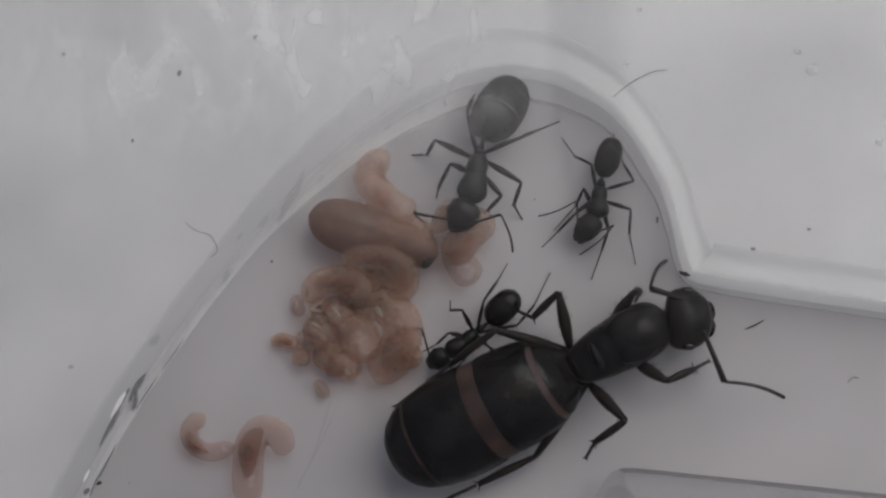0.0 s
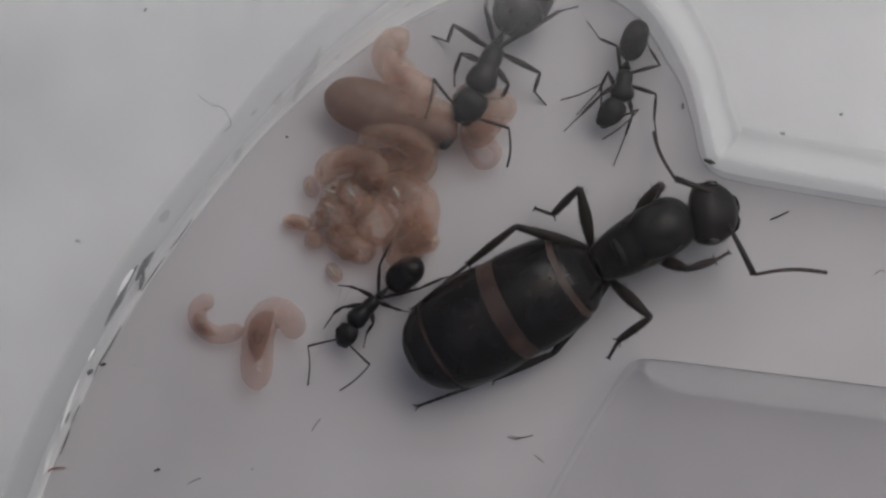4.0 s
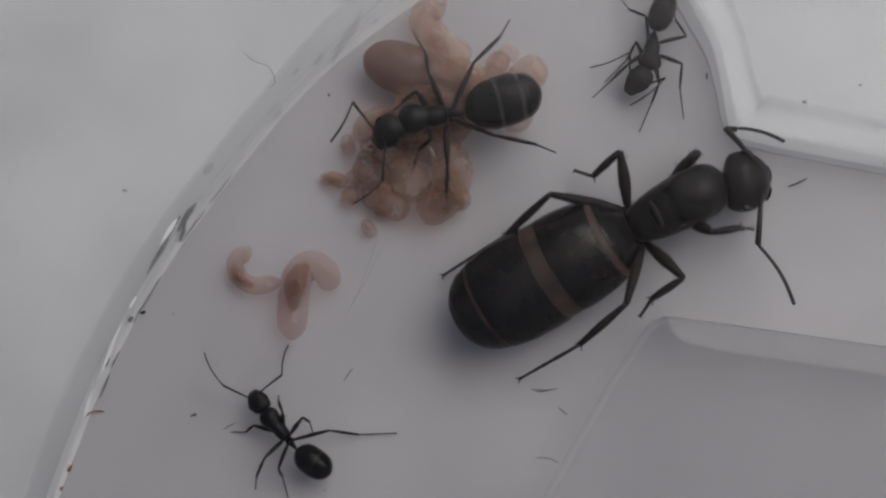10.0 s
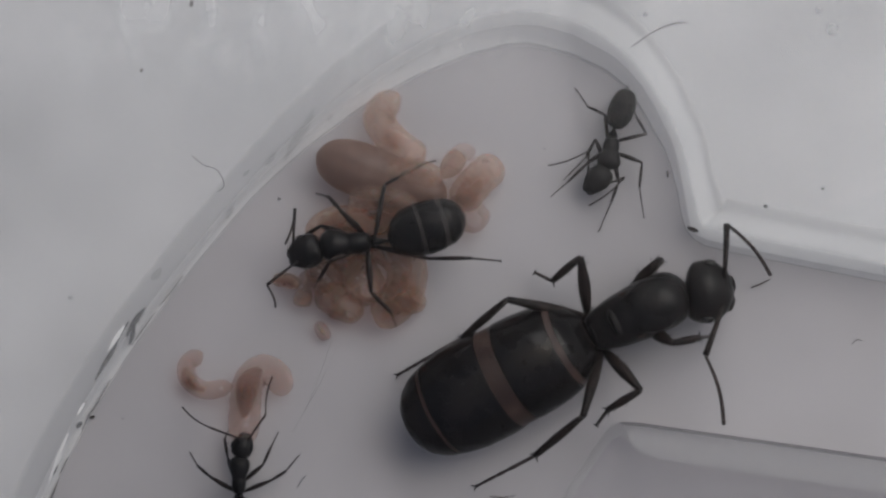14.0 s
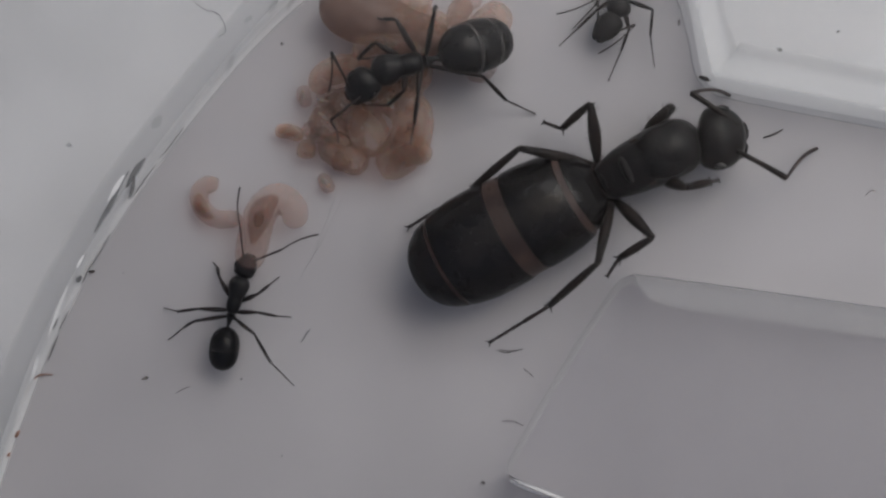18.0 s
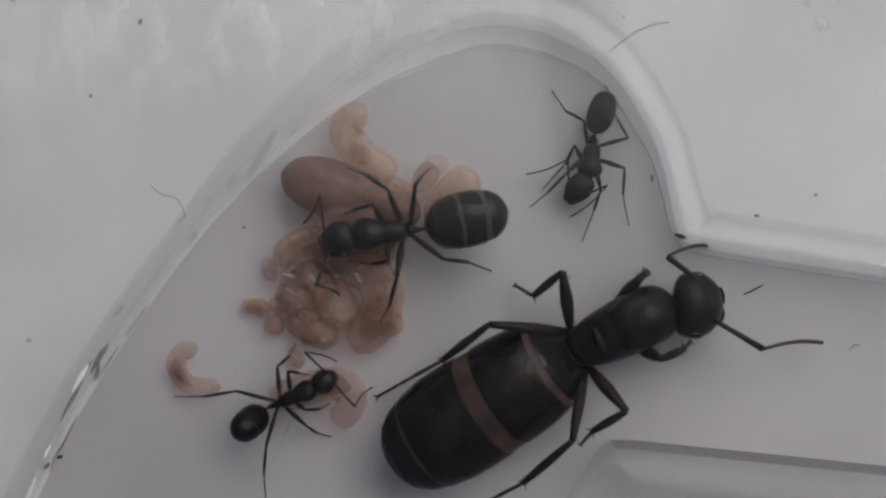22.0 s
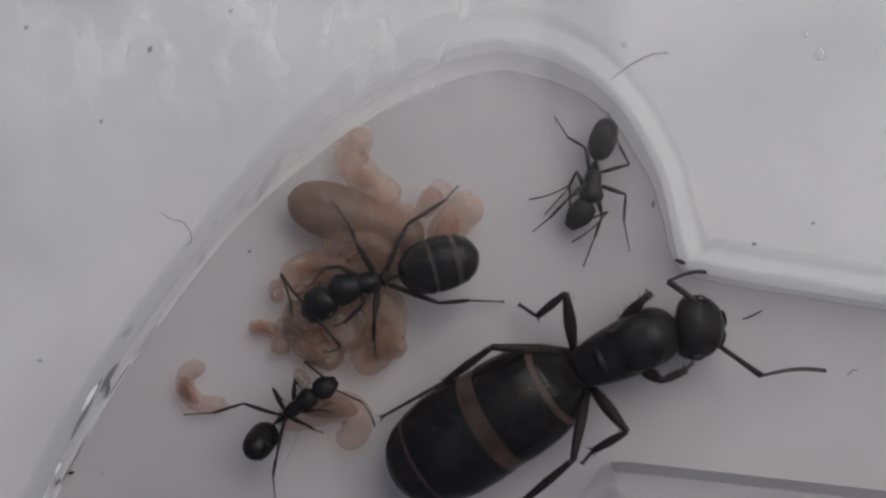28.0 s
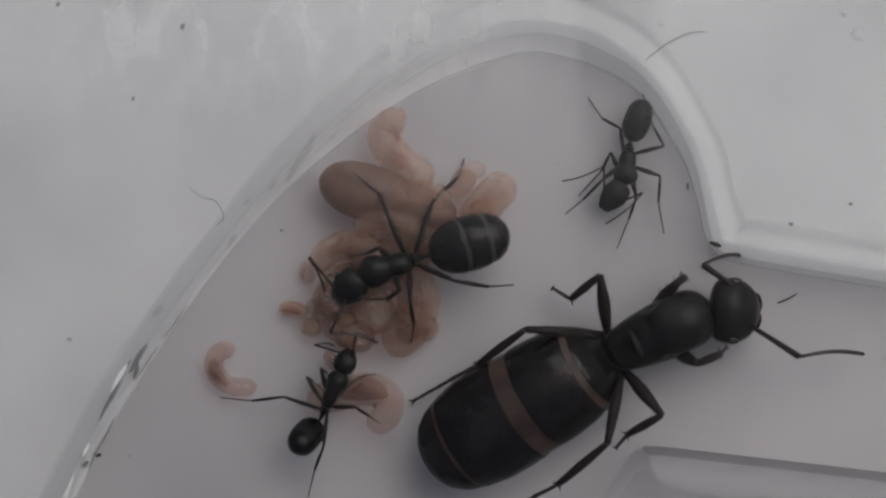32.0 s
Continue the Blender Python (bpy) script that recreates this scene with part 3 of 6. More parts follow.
def build_ant(kind, label, bands, seed):
    s = SPEC[kind]
    ant = tagged(new("ant"), label, "ant", "ant colony")
    T, z = s["T"], s["z"]
    queen = kind == "queen"
    # thorax: from the waist at -T/2 to the neck at +T/2
    w, h = s["tw"], s["th"]
    if queen:
        sec = [(-0.49 * T, 0.46 * w, -0.5 * h, 0.1 * h), (-0.44 * T, 0.64 * w, -0.75 * h, 0.36 * h), (-0.32 * T, 0.80 * w, -0.9 * h, 0.62 * h), (-0.18 * T, 0.91 * w, -0.95 * h, 0.86 * h),
               (-0.09 * T, 0.94 * w, -0.95 * h, 0.93 * h), (-0.02 * T, 0.98 * w, -0.95 * h, 1.0 * h), (0.14 * T, 1.0 * w, -0.9 * h, 1.05 * h), (0.28 * T, 0.98 * w, -0.8 * h, 0.98 * h), (0.38 * T, 0.85 * w, -0.6 * h, 0.78 * h), (0.45 * T, 0.60 * w, -0.35 * h, 0.48 * h), (0.49 * T, 0.28 * w, -0.1 * h, 0.2 * h), (0.5 * T, 0.1 * w, -0.1 * h, 0.1 * h)]
    else:
        sec = [(-0.40 * T, 0.34 * w, -0.5 * h, 0.1 * h), (-0.36 * T, 0.54 * w, -0.75 * h, 0.5 * h), (-0.24 * T, 0.66 * w, -0.85 * h, 0.74 * h), (-0.12 * T, 0.71 * w, -0.9 * h, 0.80 * h),
               (-0.03 * T, 0.67 * w, -0.9 * h, 0.78 * h), (0.04 * T, 0.75 * w, -0.9 * h, 0.86 * h), (0.10 * T, 0.86 * w, -0.88 * h, 0.92 * h), (0.17 * T, 0.93 * w, -0.85 * h, 0.98 * h), (0.25 * T, 1.0 * w, -0.8 * h, 1.0 * h), (0.34 * T, 0.97 * w, -0.7 * h, 0.92 * h), (0.43 * T, 0.76 * w, -0.5 * h, 0.66 * h), (0.49 * T, 0.38 * w, -0.28 * h, 0.3 * h), (0.52 * T, 0.1 * w, -0.1 * h, 0.1 * h)]
    th = loft(sec)
    thorax = part("thorax", mesh_of("thorax", *th, DULL), ant, "", pose(0, 0, z * MM))
    part("hairs", mesh_of("hairs", *pubescence(th, 60 if queen else 24, 0.22 if queen else 0.14, seed), LEG), thorax)
    if queen:
        for name, x0, x1, hw, hh in (("scutum", -0.17, 0.44, 0.93, 0.965), ("scutellum", -0.30, -0.18, 0.50, 0.84)):
            mid = (x0 + x1) / 2
            plate_ = loft([(x0 * T, 0.3 * hw * w, 0.45 * h, 0.55 * h), ((x0 * 0.8 + x1 * 0.2) * T, 0.8 * hw * w, 0.3 * h, hh * h), (mid * T, hw * w, 0.2 * h, (hh + 0.03) * h), ((x0 * 0.2 + x1 * 0.8) * T, 0.80 * hw * w, 0.2 * h, hh * 0.90 * h), (x1 * T, 0.35 * hw * w, 0.3 * h, 0.62 * h)])
            part(name, mesh_of(name, *plate_, DULL), thorax)
        for sd in (-1, 1):
            scar = ball(0.20, 0.05, 0.07, (-0.08 * T, sd * 0.80 * w, 0.60 * h))
            part("wing_scar", mesh_of("wing_scar", *scar, BAND), thorax, "pale brown scar where a wing was shed")
    # waist
    wz = z - 0.35 * h
    pet = join(loft([(-0.5 * T - s["gap"], 0.25 * s["waist"], -0.2 * h, 0.1 * h), (-0.48 * T, 0.8 * s["waist"], -0.35 * h, 0.5 * h), (-0.45 * T, 0.9 * s["waist"], -0.35 * h, 0.75 * h), (-0.42 * T, 0.7 * s["waist"], -0.35 * h, 0.35 * h), (-0.37 * T, 0.45 * s["waist"], -0.3 * h, 0.1 * h)], 14, 3))
    part("petiole", mesh_of("petiole", *pet, DULL), ant, "", pose(0, 0, wz * MM))
    # head, turned about the neck
    L, W, H, rear = s["head"]
    hm = head_mesh(L, W, H, rear)
    head = part("head", mesh_of("head", *hm, DULL), ant, "", spot(T / 2 - 0.04 * T, 0, z))
    for sd in (-1, 1):
        part("eye", mesh_of("eye", *ball(0.15 * L, 0.07 * W, 0.13 * H, (0.48 * L, sd * 0.44 * W, 0.2 * H)), EYE), head)
        part("mandible", mesh_of("mandible", *jaw(L, W, sd), CUTICLE), head)
    part("clypeus", mesh_of("clypeus", *loft([(0.78 * L, 0.12 * W, 0.0, 0.2 * H), (0.86 * L, 0.2 * W, -0.05 * H, 0.27 * H), (0.96 * L, 0.2 * W, -0.2 * H, 0.12 * H), (1.04 * L, 0.12 * W, -0.25 * H, -0.05 * H)], 12, 3), CUTICLE), head)
    part("hairs", mesh_of("hairs", *pubescence(hm, 36 if queen else 18, 0.2 if queen else 0.12, seed + 1), LEG), head)
    # gaster: a soft core with dark overlapping plates
    gl, gw, gh = s["gl"], s["gw"], s["gh"]
    shape = [(0.0, 0.10), (0.03, 0.34), (0.09, 0.62), (0.2, 0.86), (0.34, 0.98), (0.5, 1.0), (0.66, 0.97), (0.8, 0.86), (0.9, 0.66), (0.965, 0.38), (1.0, 0.06)]
    if queen:
        shape = [(0.0, 0.14), (0.012, 0.34), (0.04, 0.55), (0.09, 0.75), (0.15, 0.865), (0.22, 0.93), (0.32, 0.975), (0.45, 1.0), (0.58, 1.015), (0.7, 1.0), (0.8, 0.93), (0.88, 0.815), (0.94, 0.645), (0.98, 0.42), (1.0, 0.06)]

    def girth(u):
        for (a, x), (b, y) in zip(shape, shape[1:]):
            if u <= b:
                q = (u - a) / (b - a)
                return x + (y - x) * q
        return 0.06

    def hull(u0, u1, grow):
        out = []
        for i in range(13):
            u = u0 + (u1 - u0) * (1 - math.cos(math.pi * i / 12)) / 2
            g = girth(u) * grow
            lip = 1.0 + 0.012 * math.sin(math.pi * i / 12)
            out.append((-gl * u, gw * g * lip, -gh * g * 0.96, gh * g * lip))
        return out
    def bowed(piece):
        """The plates' edges lean back over the top."""
        return [(x - lean * z, y, z) for x, y, z in piece[0]], piece[1]
    lean = 0.34 if queen else 0.15
    gaster = part("gaster", mesh_of("gaster", *bowed(loft(hull(0.0, 1.0, 0.972), 28, 5)), BAND if queen else THINBAND), ant, "", spot(-T / 2 - s["gap"], 0, s["gz"]))
    edges = [0.0] + [e for b in bands for e in b] + [1.0]
    for i in range(0, len(edges), 2):
        pl = bowed(loft(hull(edges[i], edges[i + 1], 1.0), 28, 3))
        t = part("tergite", mesh_of("tergite", *pl, CUTICLE), gaster)
    part("hairs", mesh_of("hairs", *pubescence(bowed(loft(hull(0.05, 0.97, 1.0), 28, 3)), 110 if queen else 40, 0.25 if queen else 0.14, seed + 2), LEG), gaster)
    if kind != "resting":
        rng = random.Random(seed + 9)
        fine = 1.0 if queen else 0.55
        skin = [p for p in bowed(loft(hull(0.1, 0.97, 1.003), 28, 3))[0] if p[2] > 0.25 * gh]
        worn = [p for p in skin if 0.42 * gl < -p[0] < 0.78 * gl and p[1] > -0.3 * gw]
        specks = []
        for k in range(70 if queen else 18):
            x, y, z = rng.choice(worn if k % 3 else skin)
            grow = rng.uniform(0.35, 1.0) ** 2 * fine
            flat = ball(0.085 * grow, 0.05 * grow, 0.012, (0, 0, 0), 6, 4)
            a = rng.uniform(0, math.pi)
            v = [(p * math.cos(a) - q * math.sin(a), p * math.sin(a) + q * math.cos(a), r - 0.25 * q) for p, q, r in flat[0]]
            specks.append(moved((v, flat[1]), x + rng.uniform(-0.12, 0.12) * fine, y, z))
        for k in range(1):
            x, y, z = rng.choice(worn)
            a = 0.5 + 0.9 * k
            run = [(x + 0.4 * fine * u * math.cos(a), y + 0.4 * fine * u * math.sin(a) + 0.05 * math.sin(3 * u + k), z + 0.008 - 0.2 * y / gw * u * math.sin(a)) for u in (-0.5, -0.25, 0.0, 0.25, 0.5)]
            specks.append(tube(run, [0.004, 0.011 * fine, 0.014 * fine, 0.011 * fine, 0.004], 5))
        tagged(part("dust", mesh_of("dust", *join(*specks), PALEDUST), gaster, "scattered pale dust specks and rub marks"), kind="stuff")
    # legs and feelers lie straight along x and are laid between their joints
    k = s["thick"]
    parts = {"head": head, "gaster": gaster}
    for i in range(3):
        F, S, E = (s[c][i] for c in "FSE")
        fm = mesh_of("femur", *limb(F, k * 0.95, k * (1.75 if i < 2 else 1.5), k * 0.85, 0.05), LEG)
        sm = mesh_of("tibia", *limb(S, k * 0.75, k * 1.15, k * 0.8, 0.03, k * 2.2), LEG)
        em = mesh_of("tarsus", *foot_mesh(E, k * 0.62), FOOT)
        for side in "RL":
            n = f"{side}{i + 1}"
            parts[n] = [part("femur", fm, ant), part("tibia", sm, ant), part("tarsus", em, ant)]
            hx, hy = s["hip"][i]
            sg = 1 if side == "L" else -1
            part("coxa", mesh_of("coxa", *tube([(hx, sg * hy * 0.6, s["hz"] + 0.1), (hx - 0.02 * T, sg * hy, s["hz"])], [k * 2.2, k * 1.5], 9), LEG), ant)
    a, b = s["ant"]
    sc = mesh_of("scape", *limb(a, k * 0.62, k * 0.72, k * 0.9, 0.04), LEG)
    fu = mesh_of("funiculus", *beads(b, k * (0.58 if queen else 0.66)), FOOT)
    for n in ("AR", "AL"):
        parts[n] = [part("scape", sc, ant), part("funiculus", fu, ant)]
    return ant, s, parts


def pile_height(x, y):
    """How high the brood stands above the floor at a place."""
    best = 0.0
    for cx, cy, rx, ry, h in ((-5.9, 8.5, 1.2, 1.1, 2.4), (-4.4, 7.7, 1.4, 1.1, 2.4), (-2.8, 7.2, 1.4, 1.1, 2.4), (-4.6, 5.6, 2.6, 2.2, 2.15), (-3.9, 3.4, 2.6, 2.4, 2.05),
                              (0.2, 7.3, 1.6, 1.5, 1.75), (-3.3, 9.6, 1.4, 1.8, 1.95)):
        d = ((x - cx) / rx) ** 2 + ((y - cy) / ry) ** 2
        best = max(best, h * max(0.0, 1.0 - 0.55 * d * d))
    return best


def lay_out(s, key):
    """Poses of all moving parts from the plan positions of the joints."""
    T = s["T"]
    out = {"head": spot(T / 2 - 0.04 * T, 0, s["z"], key["head"]) , "gaster": pose((-T / 2 - s["gap"]) * MM, s.get("gy", 0.0) * MM, s["gz"] * MM, 0, key["dip"], key["gaster"])}
    for n in LEGS:
        i, sg = int(n[1]) - 1, (1 if n[0] == "L" else -1)
        hx, hy = s["hip"][i]
        hip = (hx - 0.02 * T, sg * hy, s["hz"])
        kx, ky, ax, ay, tx, ty = key[n]
        knee = reach(hip, (kx, ky), s["F"][i], 0.3 * s["z"], s["z"] + 0.75 * s["F"][i] * 0.6, 1)
        turn, (rx, ry) = radians(key["turn"]), key["at"]
        stand = []
        for px, py in ((ax, ay), (tx, ty)):
            wx, wy = rx + px * math.cos(turn) - py * math.sin(turn), ry + px * math.sin(turn) + py * math.cos(turn)
            stand.append(pile_height(wx, wy) - key["root"] if key["climbs"] else -key["root"])
        ankle = reach(knee, (ax, ay), s["S"][i], stand[0] + 0.22, max(knee[2], stand[0] + 0.3), -1)
        tip = (tx, ty, stand[1] + 0.05)
        out[n] = [aim(hip, knee), aim(knee, ankle), aim(ankle, tip)]
    L, W, H, _ = s["head"]
    for n in ("AR", "AL"):
        sg = 1 if n == "AL" else -1
        base = out["head"] @ Vector((0.80 * L * MM, sg * 0.2 * W * MM, 0.24 * H * MM))
        base = base / MM
        ex, ey, tx, ty = key[n]
        elbow = reach(base, (ex, ey), s["ant"][0], 0.6 * s["z"], min(3.5 - key["root"], s["z"] + 0.7), 1)
        tip = reach(elbow, (tx, ty), s["ant"][1], 0.25, elbow[2], -1)
        out[n] = [aim(base, elbow), aim(elbow, tip)]
    return out


# ---- brood ----
def grub(path, radius, seed, lumps=11, taper=0.5):
    """A curved soft body with shallow rings between its segments."""
    rng = random.Random(seed)
    c = smooth_curve(path, 48 // len(path))
    n = len(c) - 1
    span = sum((b - a).length for a, b in zip(c, c[1:]))
    cap = min(0.3, 0.95 * radius / span)
    rad = []
    for i in range(n + 1):
        u = i / n
        inner = max(0.0, (cap - u) / cap, (u - 1 + cap) / cap)
        body = math.sqrt(max(0.0, 1 - inner * inner))
        thin = 1 - taper * max(0.0, (0.45 - u) / 0.45)
        rad.append(max(0.1 * radius, radius * body * thin * (1 + 0.02 * math.sin(2 * math.pi * lumps * u) + rng.uniform(-0.012, 0.012))))
    return tube(c, rad, 18)


def larva(label, path, radius, seed, skin=None, gut=(0.3, 0.8), taper=0.5, group="brood pile", dark=None):
    """A grub; gut: the stretch of its length where the food shows; dark: a short stretch where it is darkest."""
    x0, y0 = path[len(path) // 2][:2]
    local = [(p[0] - x0, p[1] - y0, p[2]) for p in path]
    ob = thing("larva", label, "larva", spot(x0, y0), None, group)
    part("body", mesh_of("body", *grub(local, radius, seed, taper=taper), skin or LARVA), ob)
    c = smooth_curve(local, 12)
    for name, stretch, share, stuff, look_ in (("gut", gut, 0.70, GUT, "soft reddish brown gut showing through the skin"), ("gut_core", dark, 0.34, DARKGUT, "dark brown food in the gut")):
        if stretch:
            a = int(len(c) * stretch[0])
            g = c[a:max(int(len(c) * stretch[1]), a + 4)]
            span = sum((q - p).length for p, q in zip(g, g[1:]))
            rr = [min(radius * share, 0.36 * span) * math.sin(math.pi * (0.03 + 0.94 * i / (len(g) - 1))) ** 0.75 for i in range(len(g))]
            part(name, mesh_of(name, *tube(g, rr, 12), stuff), ob, look_)
    return ob


def cocoon_skin(L, r):
    sec = []
    for u, g in ((0, 0.05), (0.03, 0.42), (0.09, 0.74), (0.2, 0.97), (0.35, 1.04), (0.5, 0.98), (0.65, 0.90), (0.8, 0.82), (0.91, 0.66), (0.97, 0.42), (1.0, 0.05)):
        sec.append((L * (u - 0.5), r * g, -r * g, r * g))
    return loft(sec, 24, 4)


cocoon = thing("cocoon", "smooth grey-brown silk cocoon with a black tip in the brood pile", "cocoon", spot(-3.60, 7.50, 1.18, -18.6), None, "brood pile")
part("shell", mesh_of("shell", *cocoon_skin(6.05, 1.16), COCOON), cocoon)
part("tip", mesh_of("tip", *ball(0.30, 0.46, 0.36, (2.60, -0.34, 0.24)), MECONIUM), cocoon, "black spot at the end of the cocoon")
larva("curled peach larva lying against the cocoon", [(-2.92, 10.5, 0.8), (-3.45, 10.66, 0.85), (-3.78, 10.05, 0.9), (-3.15, 9.15, 1.0), (-2.4, 8.58, 1.1), (-1.75, 8.2, 1.2)], 0.72, 1, gut=(0.5, 0.72), taper=-0.05)
larva("wrinkled peach larva in the brood pile", [(-1.0, 7.55, 0.8), (-0.55, 8.1, 0.9), (-0.2, 8.72, 0.8)], 0.50, 2, gut=None)
larva("small pale larva beside the plump one", [(-0.64, 8.3, 0.8), (-0.1, 8.75, 0.8), (0.42, 8.5, 0.7)], 0.36, 16, skin=PALE, gut=None, taper=0.3)
larva("plump peach larva with a red gut", [(-0.26, 6.15, 0.8), (0.2, 6.95, 0.9), (0.85, 7.7, 0.95), (1.62, 8.3, 0.8)], 0.78, 3, gut=(0.1, 0.6), taper=0.05)
larva("pale larva half under the plump one", [(-0.6, 6.7, 0.6), (0.25, 6.05, 0.65), (0.8, 5.3, 0.6)], 0.72, 4, skin=PALE, gut=None)
larva("peach larva lying over the end of the cocoon", [(-3.6, 7.4, 1.62), (-2.8, 7.6, 1.68), (-1.8, 7.5, 1.6), (-1.0, 7.1, 1.35)], 0.70, 14, gut=None, taper=0.2)
larva("bent peach larva lying along the cocoon", [(-4.9, 6.05, 1.5), (-4.15, 6.5, 1.75), (-3.05, 6.45, 1.75), (-2.24, 5.9, 1.6), (-2.3, 5.15, 1.35), (-3.1, 4.9, 1.2)], 0.64, 5, gut=(0.35, 0.9), taper=0.25)
larva("arched peach larva with a dark gut", [(-6.51, 4.54, 0.8), (-6.27, 5.28, 1.0), (-5.33, 5.61, 1.15), (-4.34, 5.41, 1.15), (-3.99, 4.51, 1.0)], 0.64, 6, gut=(0.3, 0.9), taper=0.3, dark=(0.78, 0.92))
larva("large coiled peach larva with a red-brown gut", [(-4.2, 4.2, 0.9), (-3.25, 4.4, 0.95), (-2.45, 3.72, 0.95), (-2.5, 2.65, 0.95), (-3.1, 1.85, 0.9), (-3.95, 1.65, 0.88)], 0.90, 7, gut=(0.45, 0.88), taper=0.1)
larva("pale translucent larva in the middle of the pile", [(-5.1, 3.9, 0.8), (-4.3, 2.95, 0.85), (-4.0, 1.9, 0.75)], 0.9, 8, gut=None, taper=0.1)
larva("pale peach larva between cocoon and pile", [(-5.3, 4.9, 0.7), (-4.2, 5.0, 0.75), (-3.2, 5.5, 0.8), (-2.3, 6.3, 0.8)], 0.75, 9, gut=None, taper=0.1)
larva("peach larva with a thin dark gut beside the pile", [(-3.0, 3.2, 0.6), (-2.4, 2.45, 0.65), (-1.7, 1.75, 0.55)], 0.55, 11, gut=(0.4, 0.9), taper=0.25, dark=(0.35, 0.55))
larva("pale larva at the foot of the pile", [(-8.35, 2.92, 0.4), (-7.8, 3.0, 0.42), (-7.1, 2.75, 0.42)], 0.34, 18, gut=(0.2, 0.8), taper=0.2)
larva("pale larva under the small ones", [(-6.9, 3.5, 0.5), (-6.0, 3.3, 0.55), (-5.2, 2.6, 0.5)], 0.72, 19, gut=None, taper=0.2)
larva("peach larva low in the pile", [(-6.4, 2.55, 0.5), (-5.4, 2.0, 0.55), (-4.3, 1.5, 0.55)], 0.66, 20, gut=None, taper=0.1)
larva("peach larva low in the pile", [(-5.9, 4.7, 0.5), (-5.2, 4.0, 0.55), (-4.7, 3.2, 0.55)], 0.72, 21, gut=None, taper=0.1)
for label, path, radius, seed, dark in (
        ("tiny pale larva at the edge of the pile", [(-7.05, 5.0, 0.4), (-7.15, 4.55, 0.45), (-6.95, 4.05, 0.4)], 0.26, 30, None),
        ("tiny translucent larva with a dark gut in the pile", [(-6.45, 4.1, 0.9), (-6.05, 4.4, 0.95), (-5.55, 4.45, 0.9)], 0.33, 31, (0.35, 0.6)),
        ("tiny translucent larva with a dark gut in the pile", [(-5.45, 3.75, 1.2), (-5.1, 3.4, 1.25), (-4.95, 2.95, 1.2)], 0.36, 32, (0.35, 0.65)),
        ("tiny translucent larva in the pile", [(-6.65, 3.75, 0.95), (-6.2, 3.85, 1.0), (-5.75, 3.6, 0.95)], 0.30, 33, None),
        ("tiny translucent larva with a dark gut in the pile", [(-6.75, 3.0, 0.9), (-6.35, 2.75, 0.95), (-5.95, 2.95, 0.9)], 0.31, 34, (0.35, 0.6)),
        ("tiny peach larva with a dark gut beside the pile", [(-6.75, 2.6, 0.5), (-6.95, 2.2, 0.5), (-7.0, 1.8, 0.45)], 0.34, 35, (0.4, 0.75)),
        ("tiny peach larva at the edge of the pile", [(-5.85, 2.85, 0.8), (-5.5, 2.5, 0.85), (-5.2, 2.15, 0.8)], 0.37, 36, (0.35, 0.55)),
        ("tiny orange larva at the edge of the pile", [(-5.9, 1.75, 0.4), (-5.5, 1.75, 0.45), (-5.15, 2.0, 0.4)], 0.36, 37, None),
        ("tiny pale larva lying apart from the pile", [(-6.35, 1.2, 0.3), (-6.1, 0.8, 0.32), (-5.85, 0.4, 0.3)], 0.25, 38, (0.5, 0.75)),
        ("tiny pale larva in the pile", [(-7.05, 3.3, 0.6), (-6.8, 3.05, 0.65), (-6.6, 2.65, 0.6)], 0.28, 39, None),
        ("tiny pale larva in the pile", [(-4.55, 4.75, 1.3), (-4.25, 4.85, 1.35), (-4.05, 5.2, 1.3)], 0.33, 40, (0.3, 0.65))):
    larva(label, path, radius * 1.25, seed, skin=LARVA if "peach" in label or "orange" in label else PALE, gut=None, taper=0.2, dark=dark)
# Pale ovals set where wet highlights sit, painting them in as eggs
for x, y, z, turn in ((-5.26, 4.1, 1.5, 125), (-7.2, 4.5, 0.65, 80), (-3.29, 4.05, 1.95, 120), (-6.2, 4.2, 1.3, 165), (-5.3, 1.9, 0.85, 60), (-6.1, 0.8, 0.58, 130),
                      (-6.2, 3.55, 1.3, 150), (-5.9, 5.75, 1.6, 10)):
    thing("egg", "glossy pale oval egg doubling as a painted glint on the brood pile", "egg", spot(x, y, z, turn), mesh_of("egg", *ball(0.28, 0.10, 0.09, (0, 0, 0)), EGG_GLINT), "brood pile")
lone_larva = larva("small curled pink larva alone on the floor", [(-11.3, -0.6, 0.42), (-11.72, -0.5, 0.42), (-12.02, -0.9, 0.42), (-11.85, -1.5, 0.42), (-11.1, -1.9, 0.42), (-9.96, -1.66, 0.36)], 0.41, 50, gut=(0.42, 0.8), taper=0.1, skin=PALE, group="lone larvae", dark=(0.55, 0.72))
carried_larva = larva("larger hooked pink larva beside the small one", [(-7.8, -2.1, 0.55), (-7.9, -1.3, 0.62), (-8.6, -0.95, 0.68), (-9.2, -1.55, 0.72), (-9.33, -2.7, 0.72), (-9.36, -4.3, 0.6)], 0.70, 51, gut=(0.42, 0.86), taper=0.25, skin=PALE, group="lone larvae", dark=(0.62, 0.76))


# ---- dust, fibres, scuffs and painted glints ----
def fibre(name, label, pts, r, material=None, category="fibre"):
    x0, y0, z0 = pts[0]
    c = smooth_curve([(p[0] - x0, p[1] - y0, p[2] - z0) for p in pts], 6)
    rad = [r * (0.5 + 0.5 * math.sin(math.pi * (0.1 + 0.8 * i / (len(c) - 1)))) for i in range(len(c))]
    return thing(name, label, category, spot(x0, y0, z0), mesh_of(name, *tube(c, rad, 6), material or HAIR))


